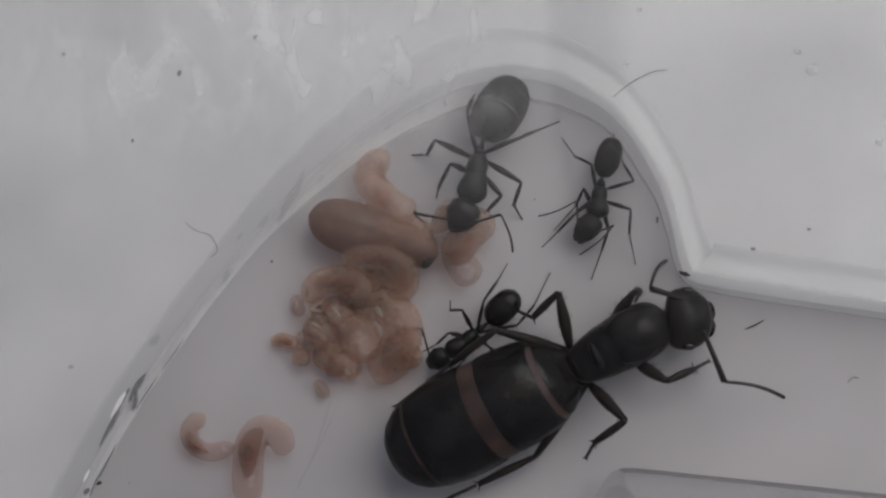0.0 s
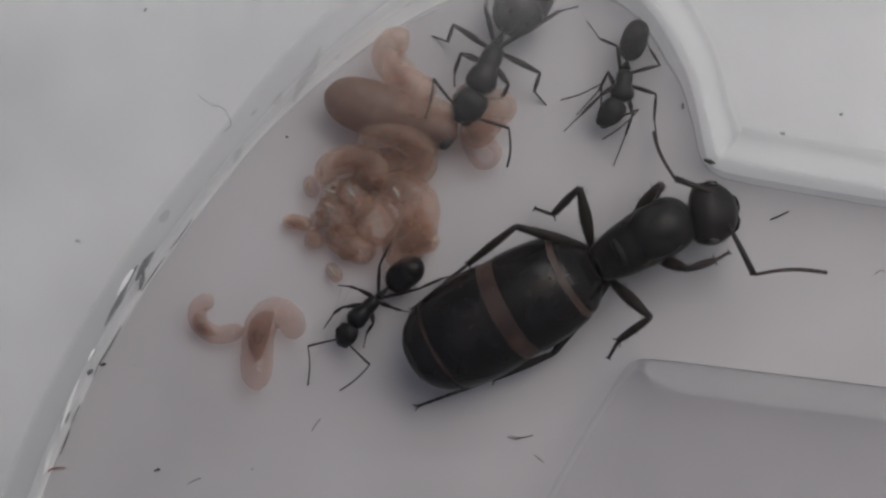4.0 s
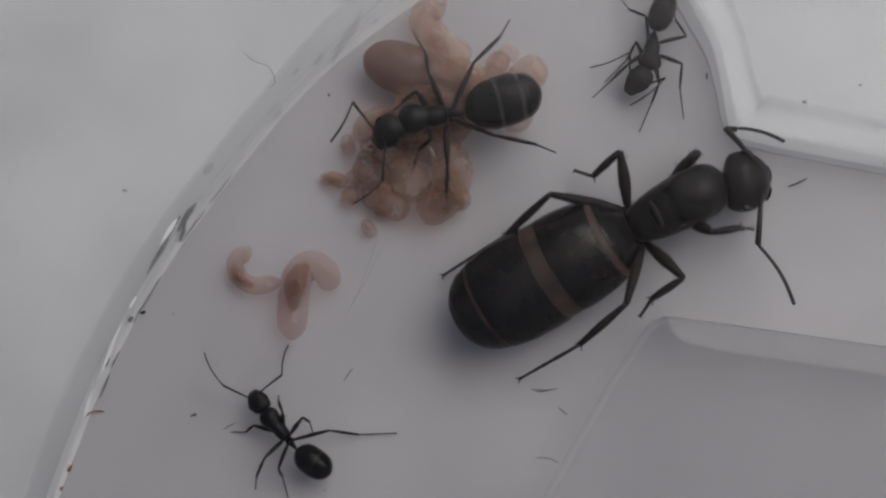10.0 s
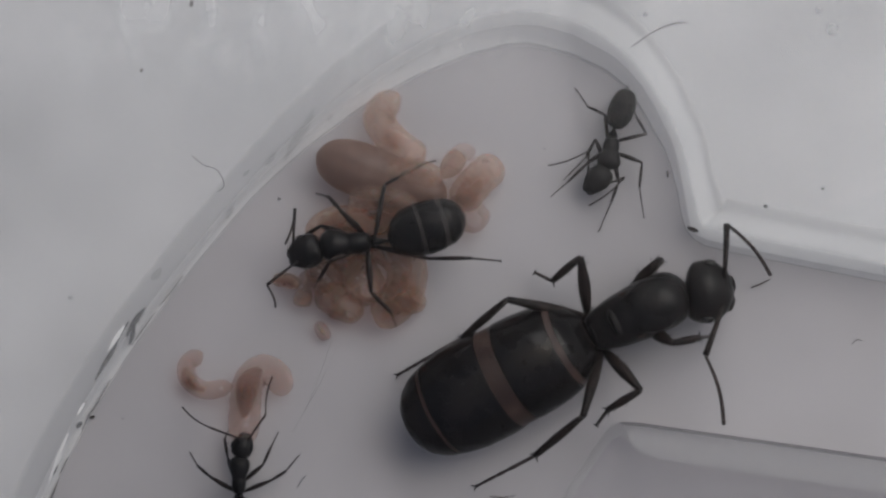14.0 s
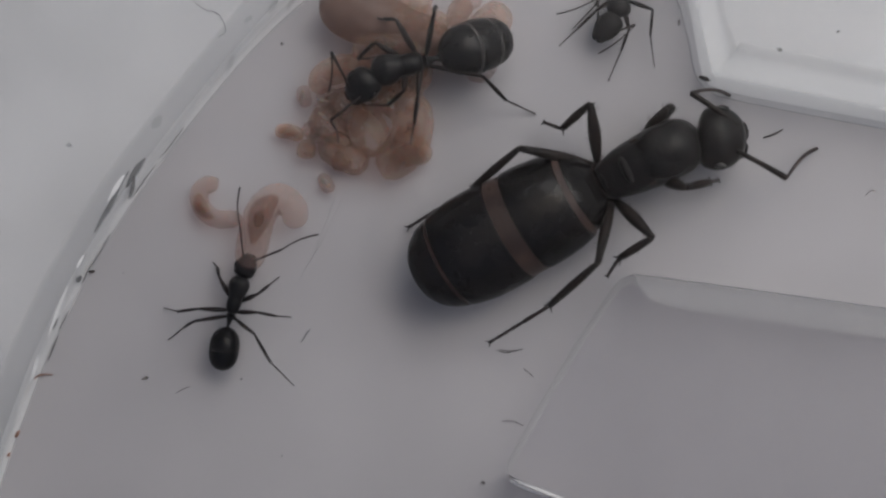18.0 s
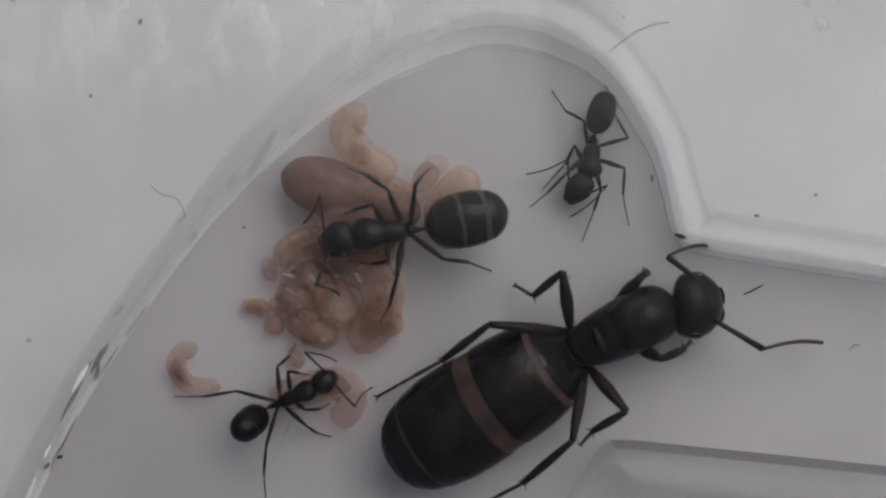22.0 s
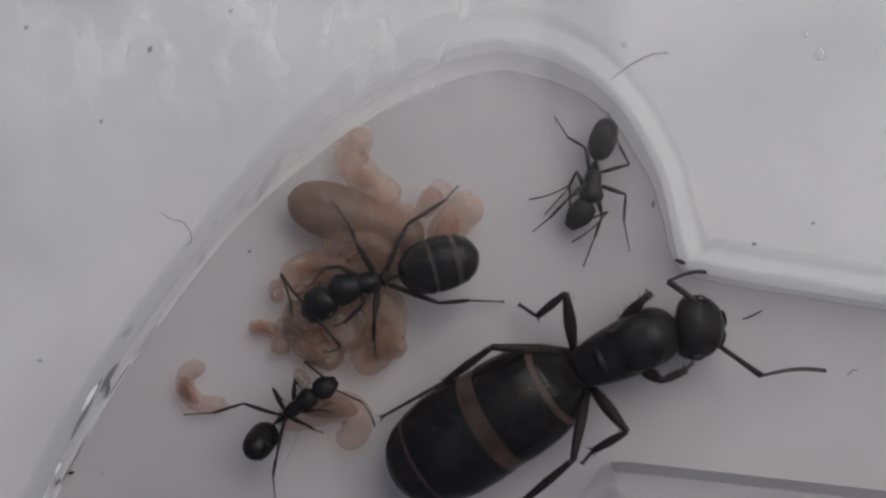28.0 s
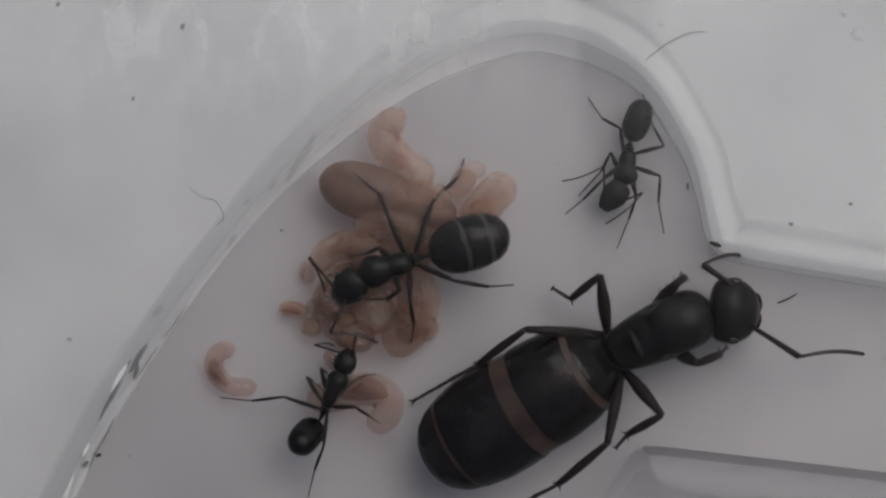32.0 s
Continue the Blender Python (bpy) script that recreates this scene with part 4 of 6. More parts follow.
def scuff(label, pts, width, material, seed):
    """A thin ragged flake, rub mark or dark line that hugs the sloping wall, a little proud of it."""
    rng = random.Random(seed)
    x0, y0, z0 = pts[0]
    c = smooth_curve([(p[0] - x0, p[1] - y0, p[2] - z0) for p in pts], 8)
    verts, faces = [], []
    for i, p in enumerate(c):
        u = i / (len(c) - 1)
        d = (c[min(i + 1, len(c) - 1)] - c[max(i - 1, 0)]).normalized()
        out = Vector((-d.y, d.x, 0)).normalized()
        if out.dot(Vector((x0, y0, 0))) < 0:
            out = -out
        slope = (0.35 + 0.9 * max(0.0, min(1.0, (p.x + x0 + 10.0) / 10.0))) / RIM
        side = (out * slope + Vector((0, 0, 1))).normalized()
        # Painted glints are tipped upward so that they show brighter
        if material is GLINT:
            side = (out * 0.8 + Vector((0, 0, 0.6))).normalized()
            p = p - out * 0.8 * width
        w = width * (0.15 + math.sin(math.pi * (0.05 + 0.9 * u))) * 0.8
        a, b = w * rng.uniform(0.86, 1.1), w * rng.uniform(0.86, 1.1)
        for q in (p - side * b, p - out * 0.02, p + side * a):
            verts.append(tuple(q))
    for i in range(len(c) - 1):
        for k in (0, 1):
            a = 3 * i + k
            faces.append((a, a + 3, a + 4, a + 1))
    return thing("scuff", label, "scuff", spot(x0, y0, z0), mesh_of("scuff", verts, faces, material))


def crumb(label, x, y, z, rx, ry, rz, turn, seed, material=None):
    rng = random.Random(seed)
    v, f = ball(rx, ry, rz, (0, 0, rz * 0.8), 10, 6)
    v = [(a * rng.uniform(0.75, 1.2), b * rng.uniform(0.75, 1.2), c) for a, b, c in v]
    return thing("crumb", label, "crumb", spot(x, y, z, turn), mesh_of("crumb", v, f, material or DIRT))

fibre("fibre", "short dark fibre on the passage floor", [(12.55, 3.04, 0.05), (12.96, 3.2, 0.08), (13.37, 3.42, 0.05)], 0.035, DIRT)
crumb("dark crumb at the foot of the wall corner", 9.98, 5.50, 0.32, 0.26, 0.10, 0.10, -20, 1, None)
crumb("dark speck on the floor beside the wall", -16.18, -3.17, 0.00, 0.13, 0.07, 0.06, 10, 2, None)
crumb("dark speck at the foot of the passage wall", 15.88, 4.04, 0.05, 0.13, 0.05, 0.05, -5, 3, SPECK)
crumb("dark speck on the clear cover", -7.67, 6.15, 3.70, 0.07, 0.07, 0.05, 0, 4, SPECK)
crumb("dark speck on the ledge edge", 12.61, 6.14, 3.77, 0.10, 0.07, 0.05, 0, 5, SPECK)
crumb("small dark speck on the ledge", 14.95, 6.91, 3.77, 0.08, 0.06, 0.05, 0, 6, SPECK)
crumb("small dark speck on the floor", 3.49, 9.02, 0.00, 0.05, 0.04, 0.03, 0, 7, SPECK)
crumb("small dark speck on the floor", 0.85, -11.84, 0.00, 0.10, 0.08, 0.06, 0, 8, SPECK)
crumb("small grey speck on the floor", -13.73, -7.71, 0.00, 0.16, 0.06, 0.04, 20, 9, SPECK)
crumb("rust speck at the wall foot", -19.19, -10.21, 0.00, 0.18, 0.09, 0.06, 60, 10, RUST)
crumb("rust speck at the wall foot", -19.54, -11.09, 0.00, 0.12, 0.09, 0.06, 60, 11, RUST)
crumb("small dark speck on the ledge", -8.29, 15.96, 3.77, 0.14, 0.06, 0.05, 40, 12, SPECK)
crumb("small dark speck on the ledge", -16.78, 15.47, 3.77, 0.09, 0.08, 0.05, 0, 13, SPECK)
crumb("small grey speck on the ledge", -11.65, 14.46, 3.77, 0.13, 0.10, 0.05, 70, 14, SPECK)
crumb("small dark speck on the ledge", -13.70, 11.55, 3.77, 0.09, 0.06, 0.05, 70, 15, SPECK)
crumb("small grey speck on the ledge", -16.34, 1.84, 3.77, 0.12, 0.09, 0.05, 0, 16, SCUFFSOFT)
crumb("dark dirt at the foot of the wall", 8.89, 7.95, 0.15, 0.06, 0.17, 0.05, 0, 17, SPECK)
fibre("fibre", "fine curled fibre lying on the ledge", [(-11.41, 7.94, 3.82), (-10.88, 7.52, 3.84), (-10.4, 7.4, 3.83), (-10.11, 7.04, 3.84), (-10.01, 6.64, 3.83), (-10.3, 6.39, 3.82)], 0.024, PALE_FIBRE)
fibre("fibre", "long fine fibre over the rim", [(7.0, 12.77, 3.84), (7.85, 13.39, 3.88), (8.7, 13.77, 3.88), (9.37, 13.85, 3.84)], 0.040, PALE_FIBRE)
fibre("fibre", "thin fibre on the floor", [(1.47, -6.18, 0.04), (1.93, -6.25, 0.06), (2.46, -6.15, 0.04)], 0.028, None)
fibre("fibre", "thin fibre on the floor", [(2.48, -6.96, 0.04), (2.72, -7.15, 0.05), (2.89, -7.32, 0.04)], 0.025, None)
fibre("fibre", "thin fibre on the floor", [(1.57, -9.22, 0.04), (2.05, -9.21, 0.05), (2.53, -9.4, 0.04)], 0.025, None)
fibre("fibre", "thin fibre on the floor", [(-12.38, -8.32, 0.04), (-12.07, -8.13, 0.05), (-11.78, -8.03, 0.04)], 0.025, None)
fibre("fibre", "thin brown fibre at the wall foot", [(-18.9, -8.53, 0.06), (-18.48, -7.8, 0.1), (-18.11, -7.63, 0.1), (-17.73, -7.63, 0.05)], 0.035, RUST)
fibre("fibre", "thin fibre along the passage wall foot", [(17.36, 3.87, 0.05), (17.96, 3.83, 0.06), (18.49, 3.77, 0.05)], 0.030, None)
fibre("fibre", "thin fibre along the passage wall foot", [(15.55, 4.11, 0.05), (15.83, 4.03, 0.06), (16.15, 4.02, 0.05)], 0.030, None)
fibre("fibre", "thin pale fibre on the passage floor", [(16.85, 0.62, 0.05), (17.1, 0.86, 0.06), (17.34, 0.8, 0.05)], 0.025, None)
scuff("flake painted white as a glint on the curved wall", [(-14.32, 0.82, 2.76), (-14.63, 0.34, 2.76), (-15.02, -0.29, 2.64)], 0.12, GLINT, 1)
scuff("dark grey streak on the curved wall", [(-14.18, 0.95, 2.36), (-14.6, 0.32, 2.2), (-15.05, -0.45, 1.8), (-15.35, -0.96, 1.8), (-15.71, -1.57, 1.64)], 0.34, DARK_GREY, 2)
scuff("dark grey arrow-shaped scuff on the curved wall", [(-13.65, 1.61, 1.64), (-14.02, 1.08, 1.64), (-14.49, 0.36, 1.36)], 0.44, DARK_GREY, 3)
scuff("dark grey mark at the foot of the wall", [(-14.12, 0.92, 1.48), (-14.37, 0.45, 0.68), (-14.61, 0.02, 0.2)], 0.32, DARK_GREY, 4)
scuff("small flake painted white as a glint on the curved wall", [(-16.21, -2.5, 1.56), (-16.49, -3.04, 1.56)], 0.08, GLINT, 5)
scuff("small dark streak beside the flake", [(-16.18, -2.49, 1.24), (-16.48, -3.06, 1.24)], 0.14, DARK_GREY, 6)
scuff("long flake painted white as a glint on the curved wall", [(-16.88, -3.81, 1.52), (-17.18, -4.45, 1.36), (-17.45, -5.07, 1.12), (-17.8, -5.89, 0.92)], 0.10, GLINT, 7)
scuff("thin dark streak beside the long flake", [(-17.47, -5.22, 0.52), (-17.69, -5.71, 0.44)], 0.16, DARK_GREY, 8)
scuff("flake painted white as a glint low on the curved wall", [(-18.18, -6.77, 1.04), (-18.35, -7.25, 0.8), (-18.56, -7.86, 0.6)], 0.09, GLINT, 9)
scuff("grey smudge on the curved wall", [(-12.67, 3.2, 3.2), (-12.88, 2.9, 3.2), (-13.05, 2.68, 3.2)], 0.57, SCUFFSOFT, 10)
scuff("small grey smudge at the wall foot", [(-16.57, -3.37, 0.4), (-16.71, -3.66, 0.44)], 0.39, DARK_GREY, 11)
# Thin dark grey strips follow the wall foot
scuff("thin dark line along the wall foot", [(-12.35, 3.18, 0.08), (-12.87, 2.41, 0.08), (-13.4, 1.74, 0.08)], 0.10, DARK_GREY, 12)
scuff("thin dark line along the wall foot", [(-13.54, 1.52, 0.08), (-14.08, 0.71, 0.08), (-14.55, 0.03, 0.08)], 0.11, DARK_GREY, 13)
scuff("thin dark line along the wall foot", [(-15.44, -1.53, 0.08), (-15.92, -2.45, 0.08), (-16.33, -3.14, 0.08), (-16.6, -3.72, 0.08)], 0.13, DARK_GREY, 14)
scuff("thin dark line along the wall foot", [(-17.17, -4.92, 0.08), (-17.34, -5.33, 0.08), (-17.53, -5.72, 0.08)], 0.09, DARK_GREY, 15)
scuff("dark grey streak at the wall foot", [(-17.56, -5.95, 0.08), (-17.73, -6.46, 0.08), (-17.95, -7.04, 0.08)], 0.13, DARK_GREY, 16)
scuff("long grey scuff on the curved wall", [(-6.49, 10.26, 2.32), (-6.95, 9.64, 1.32), (-7.59, 8.94, 0.68), (-7.99, 8.29, 0.08)], 0.55, SCUFFSOFT, 17)
scuff("faint grey scuff on the curved wall", [(-8.21, 8.43, 1.52), (-8.65, 7.94, 1.36)], 0.41, SCUFFSOFT, 18)
scuff("small grey scuff on the curved wall", [(-9.15, 7.55, 2.52), (-9.42, 7.24, 2.64)], 0.34, SCUFFSOFT, 19)
scuff("faint grey scuff on the curved wall", [(-10.1, 6.18, 0.8), (-10.5, 5.64, 0.32)], 0.43, SCUFFSOFT, 20)
scuff("small grey scuff on the curved wall", [(-2.85, 12.59, 0.2), (-3.08, 12.32, 0.08)], 0.26, SCUFFSOFT, 21)
scuff("small grey scuff on the curved wall", [(-5.93, 10.35, 0.24), (-6.11, 10.09, 0.08)], 0.27, SCUFFSOFT, 22)
# Pale blobs modelled in place of lamp reflections on the cover
thing("droplet", "small pale dot standing in for a lamp reflection", "droplet", spot(15.36, 13.63, 3.77), mesh_of("droplet", *ball(0.26, 0.26, 0.1, (0, 0, 0.02)), REFLECTION_DOT))
thing("droplet", "small pale dot standing in for a lamp reflection", "droplet", spot(14.80, 14.45, 3.77), mesh_of("droplet", *ball(0.14, 0.14, 0.1, (0, 0, 0.02)), REFLECTION_DOT))
thing("droplet", "small pale dot standing in for a lamp reflection", "droplet", spot(8.24, 16.51, 3.77), mesh_of("droplet", *ball(0.12, 0.12, 0.1, (0, 0, 0.02)), REFLECTION_DOT))
thing("droplet", "small pale dot standing in for a lamp reflection", "droplet", spot(7.60, 14.20, 3.77), mesh_of("droplet", *ball(0.12, 0.12, 0.1, (0, 0, 0.02)), REFLECTION_DOT))
thing("droplet", "small pale dot standing in for a lamp reflection", "droplet", spot(17.99, 10.49, 3.77), mesh_of("droplet", *ball(0.16, 0.16, 0.1, (0, 0, 0.02)), REFLECTION_DOT))
# White strip painted in as the glint on the divider's end
fibre("edge_glint", "painted white glint along the end edge of the divider", [(2.0, -11.59, 1.5), (2.63, -11.84, 1.6), (3.33, -12.06, 1.6), (4.27, -12.36, 1.6)], 0.140, GLINT)
fibre("scratch", "faint pale scratch in the floor", [(-5.41, 0.18, 0.01), (-6.13, -1.41, 0.015), (-6.8, -2.64, 0.015), (-7.33, -3.66, 0.01)], 0.006, PALE_FIBRE)
fibre("scratch", "faint pale scratch in the floor", [(-5.61, 0.77, 0.01), (-6.14, -0.96, 0.015), (-6.78, -2.69, 0.01)], 0.006, PALE_FIBRE)
fibre("mark", "fine grey mark on the floor", [(-7.06, -6.05, 0.01), (-6.83, -5.68, 0.015), (-6.66, -5.48, 0.01)], 0.025, GREY)
fibre("fibre", "fine grey fibre on the floor", [(1.32, -6.21, 0.03), (1.74, -6.31, 0.05), (2.12, -6.2, 0.03)], 0.030, None)
crumb("faint grey speck on the floor", -13.69, -7.68, 0.00, 0.07, 0.05, 0.02, 150, 330, SPECK)
crumb("faint grey speck on the floor", -9.59, -7.65, 0.00, 0.06, 0.04, 0.02, 24, 492, SPECK)
crumb("faint grey speck on the floor", -14.82, -3.21, 0.00, 0.05, 0.04, 0.02, 4, 292, SPECK)
crumb("faint grey speck on the floor", -13.66, -7.71, 0.00, 0.06, 0.04, 0.02, 165, 345, SPECK)
crumb("faint grey speck on the floor", -7.75, -10.88, 0.00, 0.05, 0.04, 0.02, 35, 575, SPECK)
crumb("faint grey speck on the floor", 2.32, 10.78, 0.00, 0.03, 0.02, 0.02, 145, 865, SPECK)
crumb("faint grey speck on the floor", -1.73, 12.59, 0.00, 0.02, 0.02, 0.02, 155, 695, SPECK)



# ---- the keyed ants ----
QUEEN_KEYS = [
    dict(t=0.0, body=(7.05, 2.45, 27.3, -28, -1), L3=(-4.40, 2.93, -6.88, 2.65, -10.30, 2.28), R1=(0.93, -2.36, 2.21, -2.45, 3.47, -2.46), R3=(-5.87, -2.68, -8.71, -2.37, -12.31, -2.14), AR=(3.04, -3.36, 5.05, -5.37), AL=(2.22, 1.40, 3.49, 2.20)),
    dict(t=1.0, body=(6.95, 2.24, 26.8, -28, -1), R1=(1.01, -1.96, 2.44, -2.23, 3.71, -2.29), R3=(-5.61, -2.62, -8.35, -2.35, -12.20, -2.06), AR=(3.35, -3.25, 5.21, -4.96), AL=(2.48, 1.65, 3.67, 2.54)),
    dict(t=2.0, body=(6.98, 2.34, 28.1, -28, -1), R1=(0.82, -2.12, 2.14, -2.33, 3.60, -2.43), R3=(-5.72, -2.62, -8.29, -2.24, -12.37, -1.91), AR=(3.34, -3.52, 5.39, -4.66), AL=(2.40, 1.51, 3.51, 2.35)),
    dict(t=3.0, body=(7.12, 2.37, 28.3, -28, -1), R1=(0.77, -2.11, 2.10, -2.32, 3.31, -2.50), R3=(-5.96, -2.68, -8.61, -2.41, -12.56, -1.86), AR=(3.08, -3.07, 6.04, -5.14), AL=(2.16, 1.34, 1.64, 3.82)),
    dict(t=4.0, body=(7.06, 2.04, 29.3, -28, -1), R1=(0.88, -2.00, 2.11, -2.22, 3.55, -2.18), R3=(-5.74, -2.36, -8.40, -1.98, -12.31, -1.33), AR=(3.18, -3.10, 6.01, -5.05), AL=(2.45, 1.38, 2.81, 3.87)),
    dict(t=4.5, body=(7.06, 1.96, 28.9, -28, -1), L3=(-4.40, 2.93, -6.88, 2.65, -10.30, 2.28), R1=(0.87, -1.93, 2.20, -2.18, 3.63, -2.14), R3=(-5.70, -2.37, -8.36, -2.01, -12.26, -1.36), AR=(2.96, -3.34, 4.81, -5.28), AL=(2.62, 1.60, 3.51, 2.64)),
    dict(t=7.0, body=(7.22, 2.43, 30.6, -28, 2.8), L3=(-4.85, 2.79, -7.29, 2.18, -11.02, 1.96), R1=(0.60, -1.72, 1.93, -2.12, 3.19, -2.57), R3=(-4.00, -3.10, -6.45, -3.79, -10.13, -4.03), AR=(4.40, -2.97, 6.16, -2.49), AL=(2.38, 1.47, 0.50, 4.69)),
    dict(t=8.0, body=(7.26, 2.45, 32.3, -28, 2.8), R1=(0.51, -1.73, 1.84, -2.19, 3.07, -2.67), R3=(-4.16, -2.86, -6.69, -3.52, -10.27, -3.64), AR=(3.59, -3.04, 6.78, -3.79), AL=(2.47, 1.20, 3.44, 1.97)),
    dict(t=9.0, body=(7.40, 2.14, 30.9, -28, 2.8), AR=(2.62, -2.73, 4.90, -5.52), AL=(2.51, 0.91, 3.60, 1.31)),
    dict(t=10.0, body=(7.52, 1.96, 28.1, -28, 2.8), AR=(2.56, -2.41, 2.26, -6.41), AL=(3.24, 1.92, 5.47, 0.35)),
    dict(t=11.0, body=(7.57, 1.88, 27.9, -28, 2.8), AR=(4.15, -2.97, 7.12, -3.71), AL=(3.20, 2.22, 4.59, 0.83)),
    dict(t=12.0, body=(7.53, 1.86, 28.0, -28, 2.8), AR=(4.37, -2.78, 7.85, -4.14), AL=(2.99, 2.05, 5.58, 0.58)),
    dict(t=13.0, body=(7.54, 1.72, 28.0, -28, 2.8), AR=(2.63, -2.82, 3.78, -5.74), AL=(3.57, 2.15, 6.64, 0.17)),
    dict(t=14.0, body=(7.57, 1.78, 26.1, -28, 2.8), L3=(-4.85, 2.79, -7.29, 2.18, -11.02, 1.96), AR=(2.13, -2.38, 1.02, -6.13), AL=(4.96, 1.82, 5.79, -0.98)),
    dict(t=17.0, body=(7.52, 1.85, 25.4, -28, 2.8), AR=(4.75, -3.34, 7.26, -3.53), AL=(2.73, 1.55, 4.27, 1.27)),
    dict(t=18.0, body=(7.60, 1.83, 26.5, -28, 2.8), AR=(4.72, -3.20, 6.68, -2.55), AL=(2.69, 1.66, 4.38, 1.13)),
    dict(t=19.0, body=(7.58, 1.92, 25.6, -28, 3.5), AR=(4.52, -3.24, 7.57, -3.75), AL=(2.84, 1.84, 4.92, 1.01)),
    dict(t=20.0, body=(7.46, 1.86, 25.6, -28, 4.5), L3=(-4.74, 2.60, -7.14, 2.10, -10.60, 1.92), AR=(4.57, -3.30, 6.70, -3.81), AL=(2.83, 1.87, 4.58, 0.86)),
    dict(t=21.0, body=(7.50, 1.73, 25.7, -28, 4.5), AR=(4.50, -3.26, 7.12, -4.39), AL=(2.87, 1.92, 4.70, 1.21)),
    dict(t=22.0, body=(7.46, 1.81, 24.6, -28, 6.5), AR=(4.64, -3.21, 7.12, -4.16), AL=(2.78, 1.88, 4.59, 1.44)),
    dict(t=23.0, body=(7.50, 1.76, 25.1, -28, 6.5), R1=(0.67, -1.63, 1.79, -1.82, 2.48, -1.74), R2=(-1.42, -3.00, -3.00, -3.17, -4.10, -3.88), R3=(-3.77, -2.89, -6.41, -3.78, -9.89, -4.19), L1=(1.51, 1.59, 1.88, 1.59, 1.59, 1.37), L2=(-1.28, 3.13, -2.76, 2.75, -3.41, 3.78), AR=(4.58, -3.18, 7.18, -4.35), AL=(2.76, 1.91, 4.60, 1.40)),
    dict(t=24.0, body=(7.51, 1.93, 24.1, -28, 6.5), L3=(-4.93, 2.42, -7.36, 1.92, -11.01, 1.61), AR=(4.63, -3.18, 7.17, -4.34), AL=(2.73, 1.90, 4.48, 1.42)),
    dict(t=27.0, body=(7.48, 1.88, 24.6, -28, 6.5), AR=(4.58, -3.22, 7.10, -4.37), AL=(2.66, 1.80, 4.47, 1.41)),
    dict(t=28.0, body=(7.58, 1.95, 24.3, -28, 6.5), AR=(4.40, -3.15, 7.05, -4.31), AL=(2.65, 1.90, 4.31, 1.38)),
    dict(t=29.0, body=(7.61, 1.91, 25.3, -28, 6.5), AR=(4.48, -3.22, 6.94, -4.43), AL=(2.61, 1.77, 4.39, 1.41)),
    dict(t=31.0, body=(7.52, 1.84, 26.9, -28, 6.5), AR=(4.46, -3.30, 7.01, -4.57), AL=(2.75, 1.72, 4.47, 1.33)),
    dict(t=32.0, body=(7.58, 1.91, 24.4, -28, 6.5), L3=(-4.93, 2.42, -7.36, 1.92, -11.01, 1.61), AR=(4.51, -3.13, 7.11, -4.31), AL=(2.63, 1.83, 4.29, 1.42)),
]
